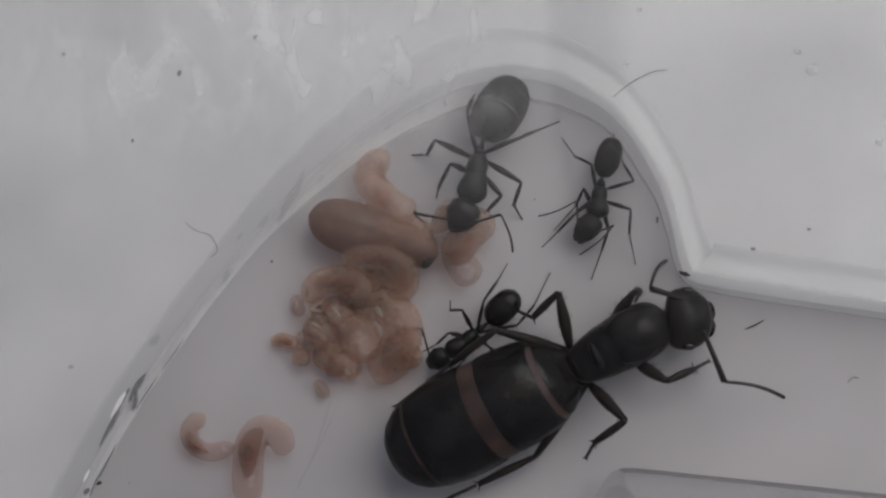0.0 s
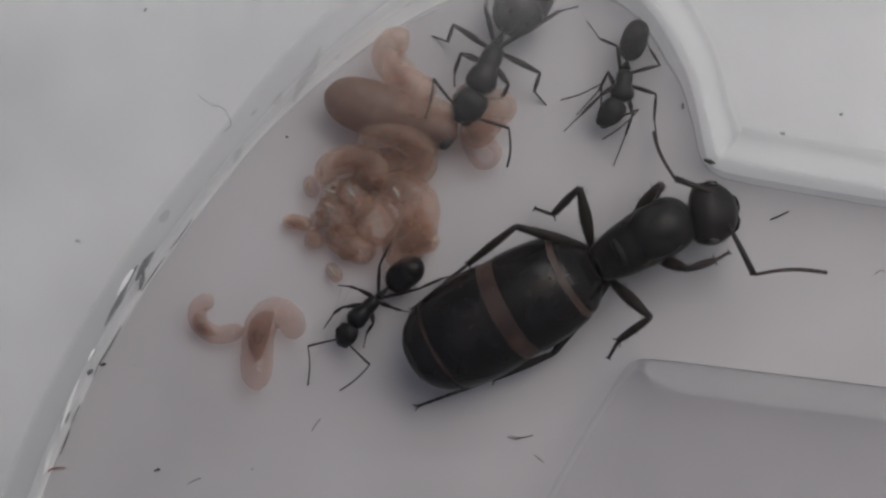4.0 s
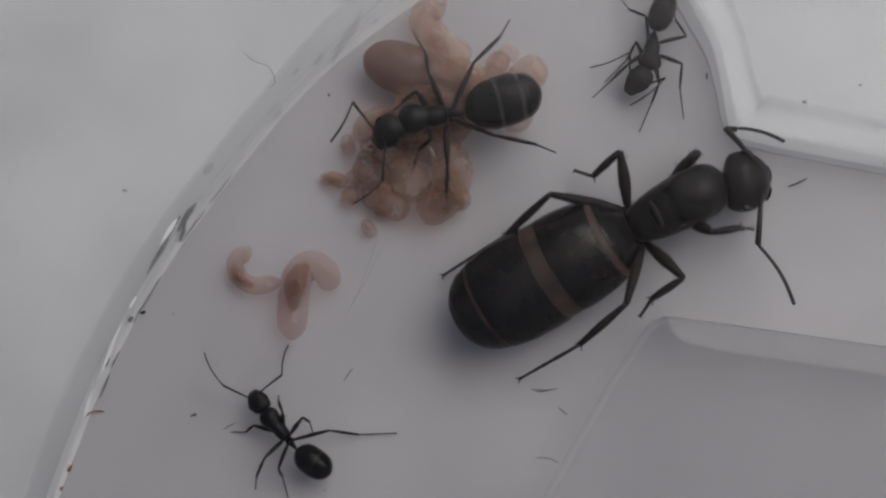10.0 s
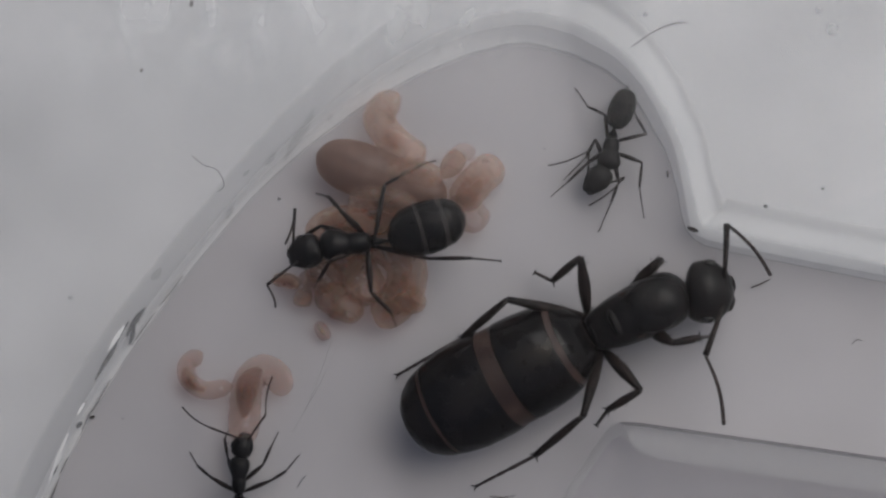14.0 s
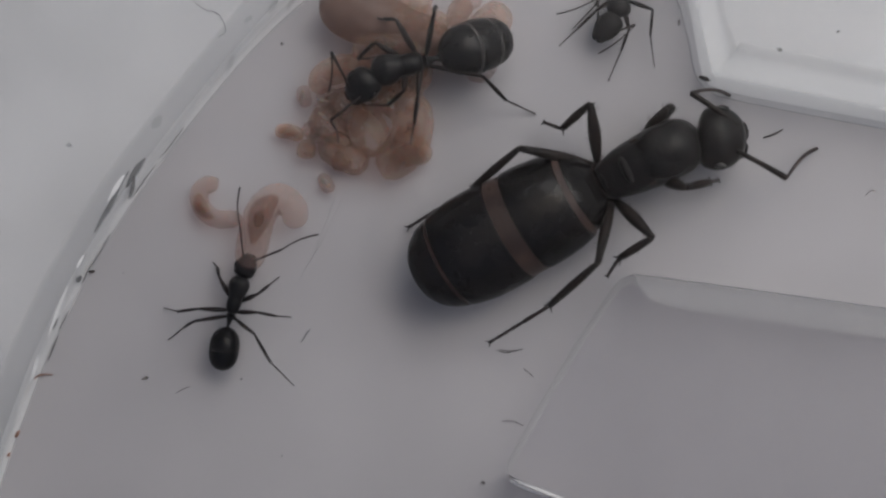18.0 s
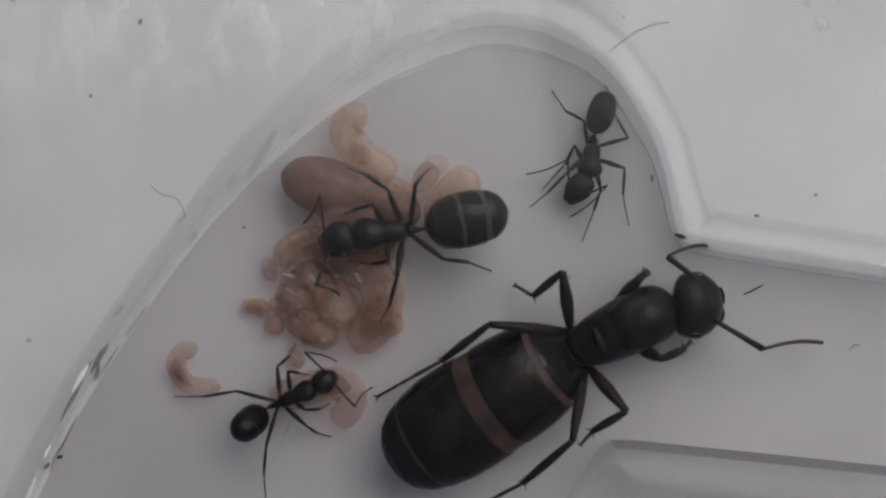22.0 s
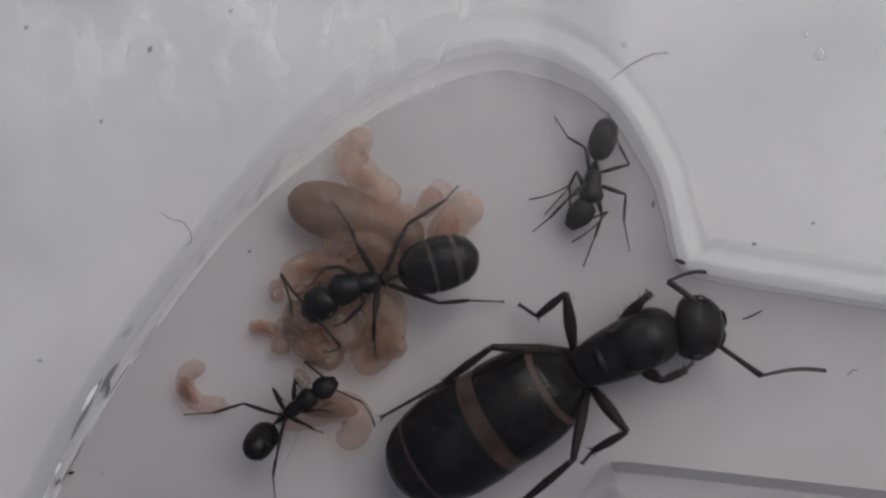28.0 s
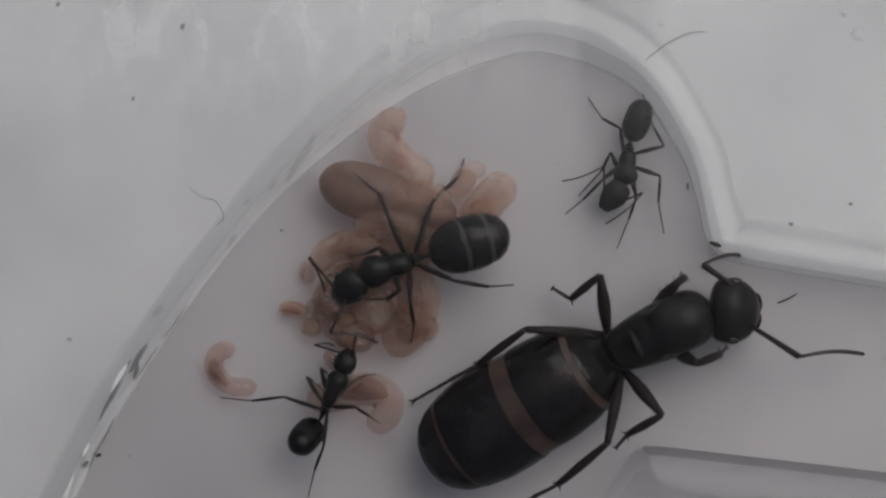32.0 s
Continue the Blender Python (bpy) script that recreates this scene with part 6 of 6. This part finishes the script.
FORAGER_KEYS = [
    dict(t=0.0, body=(0.28, 2.71, -142.6, -13, 6), R1=(0.21, -0.61, 0.96, -0.64, 1.70, -0.79), R2=(-0.81, -1.05, -0.40, -1.46, -0.67, -1.88), R3=(-1.67, -0.68, -2.78, -1.14, -3.63, -1.56), L1=(0.03, 0.47, 0.55, 0.64, 1.26, 0.68), L2=(-0.70, 0.74, -0.85, 1.28, -1.00, 1.84), L3=(-2.28, 0.91, -3.41, 0.64, -4.82, -0.05), AR=(1.05, -1.53, 2.69, -3.30), AL=(1.49, 0.70, 1.70, 1.29)),
    dict(t=1.0, body=(0.20, 2.72, -144.0, -2, 9), R1=(0.17, -0.46, 0.80, -0.64, 1.71, -0.83), R2=(-0.79, -0.98, -0.45, -1.39, -0.65, -1.93), R3=(-1.51, -0.49, -2.62, -1.13, -3.62, -1.61), L1=(0.19, 0.65, 0.68, 0.83, 1.23, 0.68), L2=(-0.58, 0.84, -0.59, 1.17, -0.77, 1.50), L3=(-2.44, 0.97, -3.46, 0.58, -4.87, -0.07), AR=(2.34, -1.29, 3.85, -0.58), AL=(2.03, 0.46, 2.52, 0.75)),
    dict(t=2.0, body=(-1.41, 1.60, -142.6, 7, 13), R1=(0.10, -0.53, 0.74, -0.49, 1.09, -0.35), R2=(-1.11, -1.27, -1.23, -1.74, -1.72, -2.06), R3=(-1.51, -0.64, -2.28, -1.22, -3.18, -1.86), L1=(0.08, 0.56, 0.76, 0.73, 1.54, 0.85), L2=(-0.71, 0.71, -0.84, 0.84, -0.90, 0.89), L3=(-2.32, 0.60, -3.63, 0.61, -5.36, 0.33), AR=(3.13, -0.68, 5.56, -1.11), AL=(2.13, 0.92, 3.77, 1.84)),
    dict(t=3.0, body=(-3.11, 0.85, -153.1, 7, 7), R1=(0.15, -0.47, 0.85, -0.67, 1.62, -0.42), R2=(-0.84, -0.70, -1.13, -1.31, -2.04, -1.88), R3=(-1.99, -0.93, -3.17, -1.51, -4.62, -2.28), L1=(0.24, 0.79, 0.96, 0.92, 2.87, 0.97), L2=(-0.90, 0.70, -1.12, 0.89, -1.42, 1.28), L3=(-1.98, 0.71, -2.76, 0.91, -4.01, 0.54), AR=(2.68, -1.53, 3.88, -2.57), AL=(2.70, 1.69, 4.86, 1.53)),
    dict(t=4.0, body=(-4.66, -0.86, -134.4, 19, -8), R1=(0.58, -0.75, 1.08, -0.91, 2.30, -0.74), R2=(-0.48, -0.62, -0.24, -1.19, 0.21, -1.81), R3=(-1.65, -0.69, -2.25, -0.96, -4.76, -0.32), L1=(0.11, 0.65, 0.66, 0.73, 1.55, 1.17), L2=(-0.85, 0.71, -1.04, 1.09, -1.32, 1.43), L3=(-2.24, 1.01, -3.22, 1.31, -4.49, 2.06), AR=(3.20, -0.91, 4.37, 0.89), AL=(1.50, 1.88, 3.30, 1.63)),
    dict(t=4.5, body=(-4.55, -1.06, -124.1, 15, -14), R1=(0.43, -0.83, 0.82, -0.98, 1.84, -0.60), R2=(-0.35, -1.16, 0.09, -1.72, 0.49, -2.73), R3=(-1.54, -0.82, -2.05, -0.83, -4.66, 0.18), L1=(0.14, 0.54, 0.60, 0.64, 1.59, 0.85), L2=(-0.86, 0.96, -1.13, 1.27, -1.41, 1.60), L3=(-1.62, 1.02, -2.28, 1.36, -3.03, 1.82), AR=(1.85, -1.16, 2.68, 0.14), AL=(0.92, 1.28, 2.43, 1.36)),
    dict(t=6.5, body=(-3.58, -6.29, -76.6, -0, 4)),
    dict(t=7.0, body=(-3.13, -8.51, -76.7, 1, -3), R3=(-1.32, -1.09, -2.02, -1.63, -3.00, -2.17), L3=(-1.18, 1.11, -2.02, 1.56, -2.75, 2.11)),
    dict(t=8.0, body=(-4.15, -10.11, -98.4, -3, 12), R3=(-1.89, -1.01, -2.62, -1.49, -3.64, -2.28)),
    dict(t=8.5, body=(-4.06, -10.73, -129.0, 1, 15)),
    dict(t=9.0, body=(-5.99, -11.16, -165.7, -6, 17), R1=(0.74, -0.73, 1.13, -0.73, 1.39, -0.56), R2=(0.24, -1.24, 0.64, -1.55, 1.11, -2.02), R3=(-0.86, -1.10, -1.25, -1.99, -1.85, -2.60), AR=(2.73, -1.81, 4.17, -3.52), AL=(2.78, 0.31, 4.24, 0.76)),
    dict(t=9.5, body=(-8.73, -9.68, -194.9, -6, 8), AR=(2.41, -0.60, 3.26, -3.07), AL=(3.05, 0.23, 4.28, 1.25)),
    dict(t=10.0, body=(-9.84, -8.09, -228.9, -5, 15), R1=(0.25, -0.60, 0.79, -0.73, 1.07, -0.82), R2=(-0.47, -1.16, -0.75, -1.19, -1.15, -0.96), R3=(-1.67, -1.77, -2.56, -2.48, -3.55, -3.77), L1=(0.70, 0.79, 0.74, 1.31, 1.06, 1.70), L2=(-0.76, 1.24, -1.15, 2.04, -1.75, 2.84), L3=(-1.42, 0.83, -1.82, 1.23, -2.68, 1.71), AR=(1.58, -1.66, 2.39, -2.44), AL=(3.42, 0.93, 4.80, 0.38)),
    dict(t=11.0, body=(-9.56, -6.97, -259.7, -13, 23), R1=(0.04, -0.58, 0.62, -0.63, 1.08, -0.80), R2=(-0.35, -0.71, -0.09, -1.26, 0.21, -2.06), R3=(-1.11, -0.96, -1.65, -2.14, -2.16, -4.60), L1=(0.62, 0.80, 1.11, 0.86, 1.69, 0.96), L2=(-0.66, 0.80, -0.72, 1.68, -1.38, 3.42), L3=(-1.73, 0.47, -2.19, 0.91, -2.68, 1.12), AR=(1.43, -1.73, 2.95, -1.47), AL=(2.54, 1.40, 3.50, -0.36)),
    dict(t=12.0, body=(-9.50, -6.57, -266.2, -8, 20), R1=(1.11, -1.01, 1.60, -0.86, 1.97, -0.67), R2=(-0.33, -0.83, -0.13, -1.31, 0.07, -1.89), R3=(-1.20, -1.53, -1.85, -2.84, -2.08, -4.60), L1=(1.19, 0.77, 1.67, 0.79, 2.04, 0.70), L2=(-0.95, 1.39, -1.67, 2.32, -2.32, 3.71), L3=(-1.56, 1.16, -2.29, 2.09, -2.89, 3.03), AR=(2.41, -1.69, 4.41, -1.14), AL=(3.08, 1.19, 4.28, 0.28)),
    dict(t=13.0, body=(-9.97, -6.38, -275.7, -1, 24), R1=(1.84, -1.06, 2.75, -0.82, 3.80, -0.52), L1=(1.38, 0.77, 1.81, 0.92, 2.20, 0.90), L2=(0.25, 1.14, 0.75, 1.60, 1.35, 2.05), AR=(3.46, -0.51, 5.34, -0.36), AL=(3.13, 1.25, 4.03, 1.42)),
    dict(t=14.0, body=(-9.45, -5.59, -270.7, -11, 13), R1=(0.65, -1.08, 1.36, -1.30, 2.22, -1.60), R2=(-0.05, -1.48, 0.16, -1.72, 0.84, -2.32), L1=(1.55, 0.86, 1.90, 0.82, 1.97, 0.68), L2=(-0.03, 1.20, 0.40, 1.86, 1.05, 2.43), AR=(3.19, -1.37, 4.59, -1.32), AL=(2.12, 1.48, 2.93, 2.69)),
    dict(t=16.5, body=(-9.94, -5.16, -264.5, 5, 6), R3=(-1.56, -1.48, -2.25, -2.56, -3.32, -4.34), L3=(-1.64, 0.71, -2.91, 1.90, -4.05, 3.31)),
    dict(t=17.0, body=(-10.72, -5.40, -241.4, -9, 6), R1=(0.08, -1.13, 0.46, -1.57, 0.50, -2.30), R2=(-0.88, -1.86, -1.11, -2.41, -1.10, -3.18), R3=(-1.94, -1.32, -3.26, -2.13, -5.01, -3.51), L1=(0.94, 1.04, 1.37, 1.09, 1.86, 1.13), L2=(0.12, 1.26, 1.11, 1.63, 1.76, 1.95), L3=(-1.33, 1.05, -2.33, 2.54, -3.29, 4.31), AR=(2.33, -1.58, 3.05, -1.98), AL=(2.93, 0.82, 4.39, 0.98)),
    dict(t=18.0, body=(-9.75, -4.16, -285.3, -5, 10), R1=(0.38, -0.92, 0.85, -1.15, 1.27, -1.37), R2=(-0.37, -1.14, -0.31, -1.88, -0.16, -2.51), R3=(-1.25, -1.28, -2.38, -2.50, -3.36, -4.10), L1=(0.58, 0.94, 0.91, 1.22, 1.06, 1.43), L2=(-1.03, 1.78, -1.41, 2.46, -1.36, 3.04), L3=(-1.42, 1.16, -1.89, 1.81, -2.55, 2.37), AR=(2.72, -1.67, 3.70, -2.88), AL=(3.14, 0.77, 4.93, 1.29)),
    dict(t=19.0, body=(-7.90, -1.49, -325.1, 11, 19), R1=(0.19, -0.37, 0.57, -0.72, 1.02, -0.89), R2=(-0.30, -0.89, -0.06, -1.65, 0.25, -2.51), R3=(-0.93, -0.89, -1.62, -2.46, -2.13, -4.26), L1=(0.43, 1.38, 0.25, 1.81, 0.03, 2.07), L2=(-0.33, 0.98, -0.31, 1.85, -0.24, 2.10), L3=(-2.14, 1.27, -3.20, 1.64, -3.99, 2.62), AR=(2.00, -1.89, 2.07, -3.53), AL=(3.14, 1.15, 4.93, 0.60)),
    dict(t=20.0, body=(-6.90, -0.98, -331.8, 5, 17), R1=(0.20, -0.47, 0.81, -0.93, 1.62, -1.09), R2=(0.06, -1.24, 0.40, -1.98, 0.95, -2.63), R3=(-1.46, -1.11, -2.27, -2.32, -2.75, -3.92), L1=(0.56, 1.14, 0.98, 0.93, 1.28, 0.59), L2=(-0.03, 1.53, 0.32, 1.47, 0.74, 1.74), L3=(-2.00, 1.42, -3.00, 1.81, -3.96, 2.50), AR=(1.90, -1.07, 2.99, -0.74), AL=(1.60, 1.66, 2.99, 0.63)),
    dict(t=21.0, body=(-6.05, -0.70, -332.8, -4, 15), R1=(0.32, -0.70, 0.78, -0.93, 1.23, -0.72), R2=(-0.38, -1.53, -0.22, -1.80, -0.05, -2.34), R3=(-2.06, -1.44, -2.88, -2.54, -3.60, -3.84), L1=(0.42, 1.01, 0.61, 1.05, 0.94, 0.78), L2=(-0.48, 1.57, -0.37, 1.75, -0.30, 1.52), L3=(-2.12, 1.24, -3.35, 1.71, -4.92, 2.46), AR=(2.25, -1.79, 2.70, -1.60), AL=(2.41, 1.58, 3.27, 0.51)),
    dict(t=22.0, body=(-6.04, -0.72, -337.4, 7, 19), R1=(0.18, -0.63, 0.73, -0.91, 1.31, -0.85), R2=(-0.05, -1.46, 0.08, -1.80, 0.44, -2.12), R3=(-1.93, -1.40, -2.58, -2.47, -3.06, -3.49), L1=(0.16, 1.05, 0.45, 0.80, 0.80, 0.48), L2=(-0.17, 1.62, 0.28, 1.59, 0.62, 1.90), L3=(-2.30, 1.24, -3.61, 1.51, -5.04, 2.09), AR=(2.15, -1.57, 2.62, -1.13), AL=(1.15, 1.48, 2.09, 0.58)),
    dict(t=23.0, body=(-6.10, -0.34, -323.7, -10, 5), R1=(0.34, -0.79, 0.81, -1.12, 1.61, -1.73), R2=(0.02, -1.79, 0.15, -1.62, 0.30, -2.01), R3=(-2.17, -1.31, -3.14, -2.06, -4.28, -3.39), L1=(0.45, 1.00, 0.62, 0.85, 0.77, 0.46), L2=(-0.03, 1.46, 0.33, 1.22, 0.89, 1.35), L3=(-2.08, 1.54, -3.23, 1.96, -4.58, 2.96), AR=(1.90, -1.06, 2.37, -1.11), AL=(1.56, 1.61, 2.47, 1.27)),
    dict(t=24.0, body=(-5.43, -0.67, -346.9, 10, 15), R1=(0.23, -0.77, 0.83, -0.97, 1.57, -0.94), R2=(-0.09, -1.06, 0.07, -1.52, 0.10, -1.64), R3=(-1.76, -1.86, -2.45, -2.99, -3.01, -4.28), L1=(0.68, 1.07, 0.95, 1.03, 1.29, 0.63), L2=(-0.39, 1.22, -0.48, 1.58, -0.55, 1.83), L3=(-2.80, 0.91, -4.05, 0.91, -5.87, 1.36), AR=(2.30, -0.69, 2.25, -1.69), AL=(2.15, 1.68, 2.54, 0.46)),
    dict(t=27.0, body=(-6.48, -0.44, -311.6, -4, 1), R1=(0.59, -0.63, 1.03, -1.04, 1.49, -1.56), R2=(-0.01, -0.84, -0.07, -1.22, -0.02, -1.64), R3=(-1.59, -0.81, -2.65, -1.15, -3.78, -1.95), L1=(0.89, 0.98, 0.74, 0.91, 0.70, 0.36), L2=(0.05, 1.16, -0.10, 0.97, -0.08, 0.64), L3=(-1.40, 1.71, -2.44, 2.27, -3.47, 3.56), AR=(2.74, -0.74, 3.57, -1.09), AL=(1.52, 1.49, 1.98, 0.75)),
    dict(t=28.0, body=(-6.10, -0.29, -324.0, -6, 19), R1=(0.53, -0.58, 0.93, -0.86, 1.36, -1.18), R2=(-0.11, -0.84, -0.09, -1.23, 0.03, -1.62), R3=(-1.77, -1.07, -2.64, -1.71, -3.37, -2.52), L1=(0.52, 0.99, 0.37, 0.80, 0.33, 0.49), L2=(-0.36, 1.20, -0.49, 0.85, -0.57, 0.50), L3=(-1.91, 1.53, -3.15, 1.93, -4.57, 2.77), AR=(2.30, -1.53, 2.00, -2.34), AL=(1.43, 1.17, 1.86, 0.52)),
    dict(t=29.0, body=(-5.73, -0.47, -332.3, -17, 13), R1=(0.03, -0.54, 0.69, -1.09, 1.51, -1.84), R2=(-0.36, -1.26, -0.28, -1.90, -0.21, -2.52), R3=(-2.08, -1.25, -2.88, -2.23, -3.51, -3.36), L1=(0.45, 1.21, 0.65, 1.07, 0.78, 0.70), L2=(-0.47, 1.39, -0.08, 1.20, 0.29, 1.32), L3=(-2.42, 1.57, -3.67, 1.79, -5.14, 2.46), AR=(1.75, -1.62, 2.38, -2.80), AL=(2.56, 1.16, 2.69, -0.71)),
    dict(t=31.0, body=(-5.44, -0.53, -310.0, -14, -7), R1=(0.35, -0.78, 0.81, -1.21, 1.07, -1.84), R2=(-0.20, -0.93, -0.29, -1.64, -0.29, -2.27), R3=(-2.12, -0.82, -3.47, -1.16, -4.68, -1.56), L1=(0.63, 0.84, 0.34, 0.59, 0.15, 0.22), L2=(0.16, 1.22, -0.04, 1.05, -0.24, 0.69), L3=(-1.60, 1.62, -2.91, 2.91, -3.91, 4.30), AR=(2.16, -0.48, 2.79, -1.34), AL=(1.45, 0.95, 1.59, 0.38)),
    dict(t=32.0, body=(-5.96, -0.46, -295.4, 3, -12), R1=(0.96, -0.65, 1.10, -0.87, 1.26, -1.18), R2=(-0.14, -1.16, -0.30, -1.78, -0.59, -2.64), R3=(-2.17, -0.68, -3.28, -0.68, -4.60, -0.81), L1=(0.65, 0.90, 0.50, 0.69, 0.29, 0.41), L2=(0.18, 1.46, -0.07, 1.08, -0.25, 0.56), L3=(-1.12, 2.03, -1.93, 3.11, -2.50, 4.65), AR=(2.29, -0.04, 2.59, -0.43), AL=(1.52, 1.22, 1.68, 0.85)),
]
RESTING_KEYS = [
    dict(t=0.0, body=(6.33, 8.78, -98.3, -33, -12), R1=(-0.51, -0.73, 0.23, -0.97, 1.51, -1.85), R2=(0.73, -0.92, 1.62, -1.58, 2.41, -2.38), R3=(-1.40, -0.49, -1.84, -1.27, -2.66, -1.89), L1=(1.33, 0.62, 2.36, 0.35, 3.61, 0.04), L2=(0.23, 1.43, 1.42, 1.50, 2.94, 2.07), L3=(-1.03, 1.42, -1.75, 0.97, -3.48, 0.17), AR=(0.04, -0.96, 0.93, -2.58), AL=(0.96, 0.93, 2.54, -0.59)),
]
queen = build_ant("queen", "large black queen ant with a swollen brown-banded abdomen", ((0.112, 0.143), (0.405, 0.492), (0.805, 0.825)), 11)
nurse = build_ant("large", "large black worker ant tending the brood pile", ((0.38, 0.425), (0.67, 0.73)), 22)
forager = build_ant("small", "small slender black worker ant walking on the plastic floor", ((0.50, 0.515),), 33)
resting = build_ant("resting", "small black worker ant resting with lowered head beside the wall", ((0.35, 0.365), (0.62, 0.635)), 44)
COLONY = [
    (queen, QUEEN_KEYS, ((0, 0.0),), ("head", "R2", "L1", "L2"), ((0, 0.0),)),
    (nurse, NURSE_KEYS, ((0, 0.5), (4.5, 0.5), (7.0, 1.35), (32, 1.35)), (), ((0, -24.0), (4.5, -24.0), (6.5, 0.0), (14.0, 0.0), (17.0, -15.0), (18.0, -26.0), (20.3, -24.0), (22.0, -5.0), (23.0, 0.0), (29.0, -3.0), (30.0, -12.0), (32, -8.0))),
    (forager, FORAGER_KEYS, ((0, 0.0), (19.0, 0.0), (20.6, 0.4), (32, 0.4)), (), ((0, 0.0), (19.5, 0.0), (20.6, 30.0), (32, 34.0))),
    (resting, RESTING_KEYS, ((0, 0.0),), ("root", "head", "gaster", "AR", "AL") + LEGS, ((0, 0.0),)),
]


def rise(steps, t):
    """The height at which an ant stands, or its abdomen's tilt, from a few (time, value) steps."""
    for (a, p), (b, q) in zip(steps, steps[1:]):
        if t <= b:
            return p + (q - p) * max(0.0, t - a) / (b - a)
    return steps[-1][1]


def motions():
    for (ant, s, parts), keys, low, fixed, dips in COLONY:
        times = [i * 0.2 for i in range(161)]
        names = list(LEGS) + ["AR", "AL"]
        tracks = {n: [(k["t"], k[n]) for k in keys if n in k] for n in names + ["body"]}

        def value(n, t):
            tr = tracks[n]
            if t <= tr[0][0]:
                return tr[0][1]
            for (a, p), (b, q) in zip(tr, tr[1:]):
                if t <= b:
                    u = (t - a) / (b - a)
                    u = u * u * (3 - 2 * u) if b - a > 0.6 else u
                    return [x + (y - x) * u for x, y in zip(p, q)]
            return tr[-1][1]
        rows = {n: [] for n in names + ["head", "gaster", "root"]}
        for t in times:
            x, y, turn, head, gaster = value("body", t)
            key = {n: value(n, t) for n in names}
            root = rise(low, t)
            key.update(dip=rise(dips, t), head=head, gaster=gaster, root=root, turn=turn, at=(x, y), climbs=len(low) > 1)
            laid = lay_out(s, key)
            rows["root"].append((t, spot(x, y, root, turn)))
            for n in laid:
                rows[n].append((t, laid[n]))
        walk(ant, [rows["root"][0], rows["root"][-1]] if "root" in fixed else rows["root"])
        for n in names + ["head", "gaster"]:
            for j, ob in enumerate(parts[n] if type(parts[n]) is list else [parts[n]]):
                r = [(t, m[j] if type(m) is list else m) for t, m in rows[n]]
                if n in fixed:
                    ob.matrix_basis = r[0][1]
                else:
                    walk(ob, r)
    # of the two lone larvae one is carried to the pile and the other nudged along
    for ob, rows in ((carried_larva, ((0, 0, 0, 0, 0), (14.6, 0, 0, 0, 0), (15.6, -0.9, 0.5, 0.2, 10), (16.6, -2.0, 1.1, 0.2, 25), (17.0, -2.3, 0.9, 0.2, 20),
                                      (17.6, -0.8, 0.7, 0.25, 0), (18.0, 0.5, 1.1, 0.25, -10), (18.6, 2.0, 1.7, 0.2, -35), (19.0, 2.9, 2.1, 0.15, -55),
                                      (20.0, 4.5, 1.35, 0.0, -70), (32.0, 4.75, 1.15, 0.0, -75))),
                     (lone_larva, ((0, 0, 0, 0, 0), (14.6, 0, 0, 0, 0), (17.0, -0.5, 0.3, 0, 0), (18.0, 0.4, 1.2, 0, -10), (19.0, 0.8, 1.7, 0, -15), (32.0, 0.8, 1.85, 0, -15)))):
        m = ob.matrix_basis.copy()
        walk(ob, [(t, Matrix.Translation((dx * MM, dy * MM, dz * MM)) @ m @ pose(0, 0, 0, 0, 0, turn)) for t, dx, dy, dz, turn in rows])


motions()
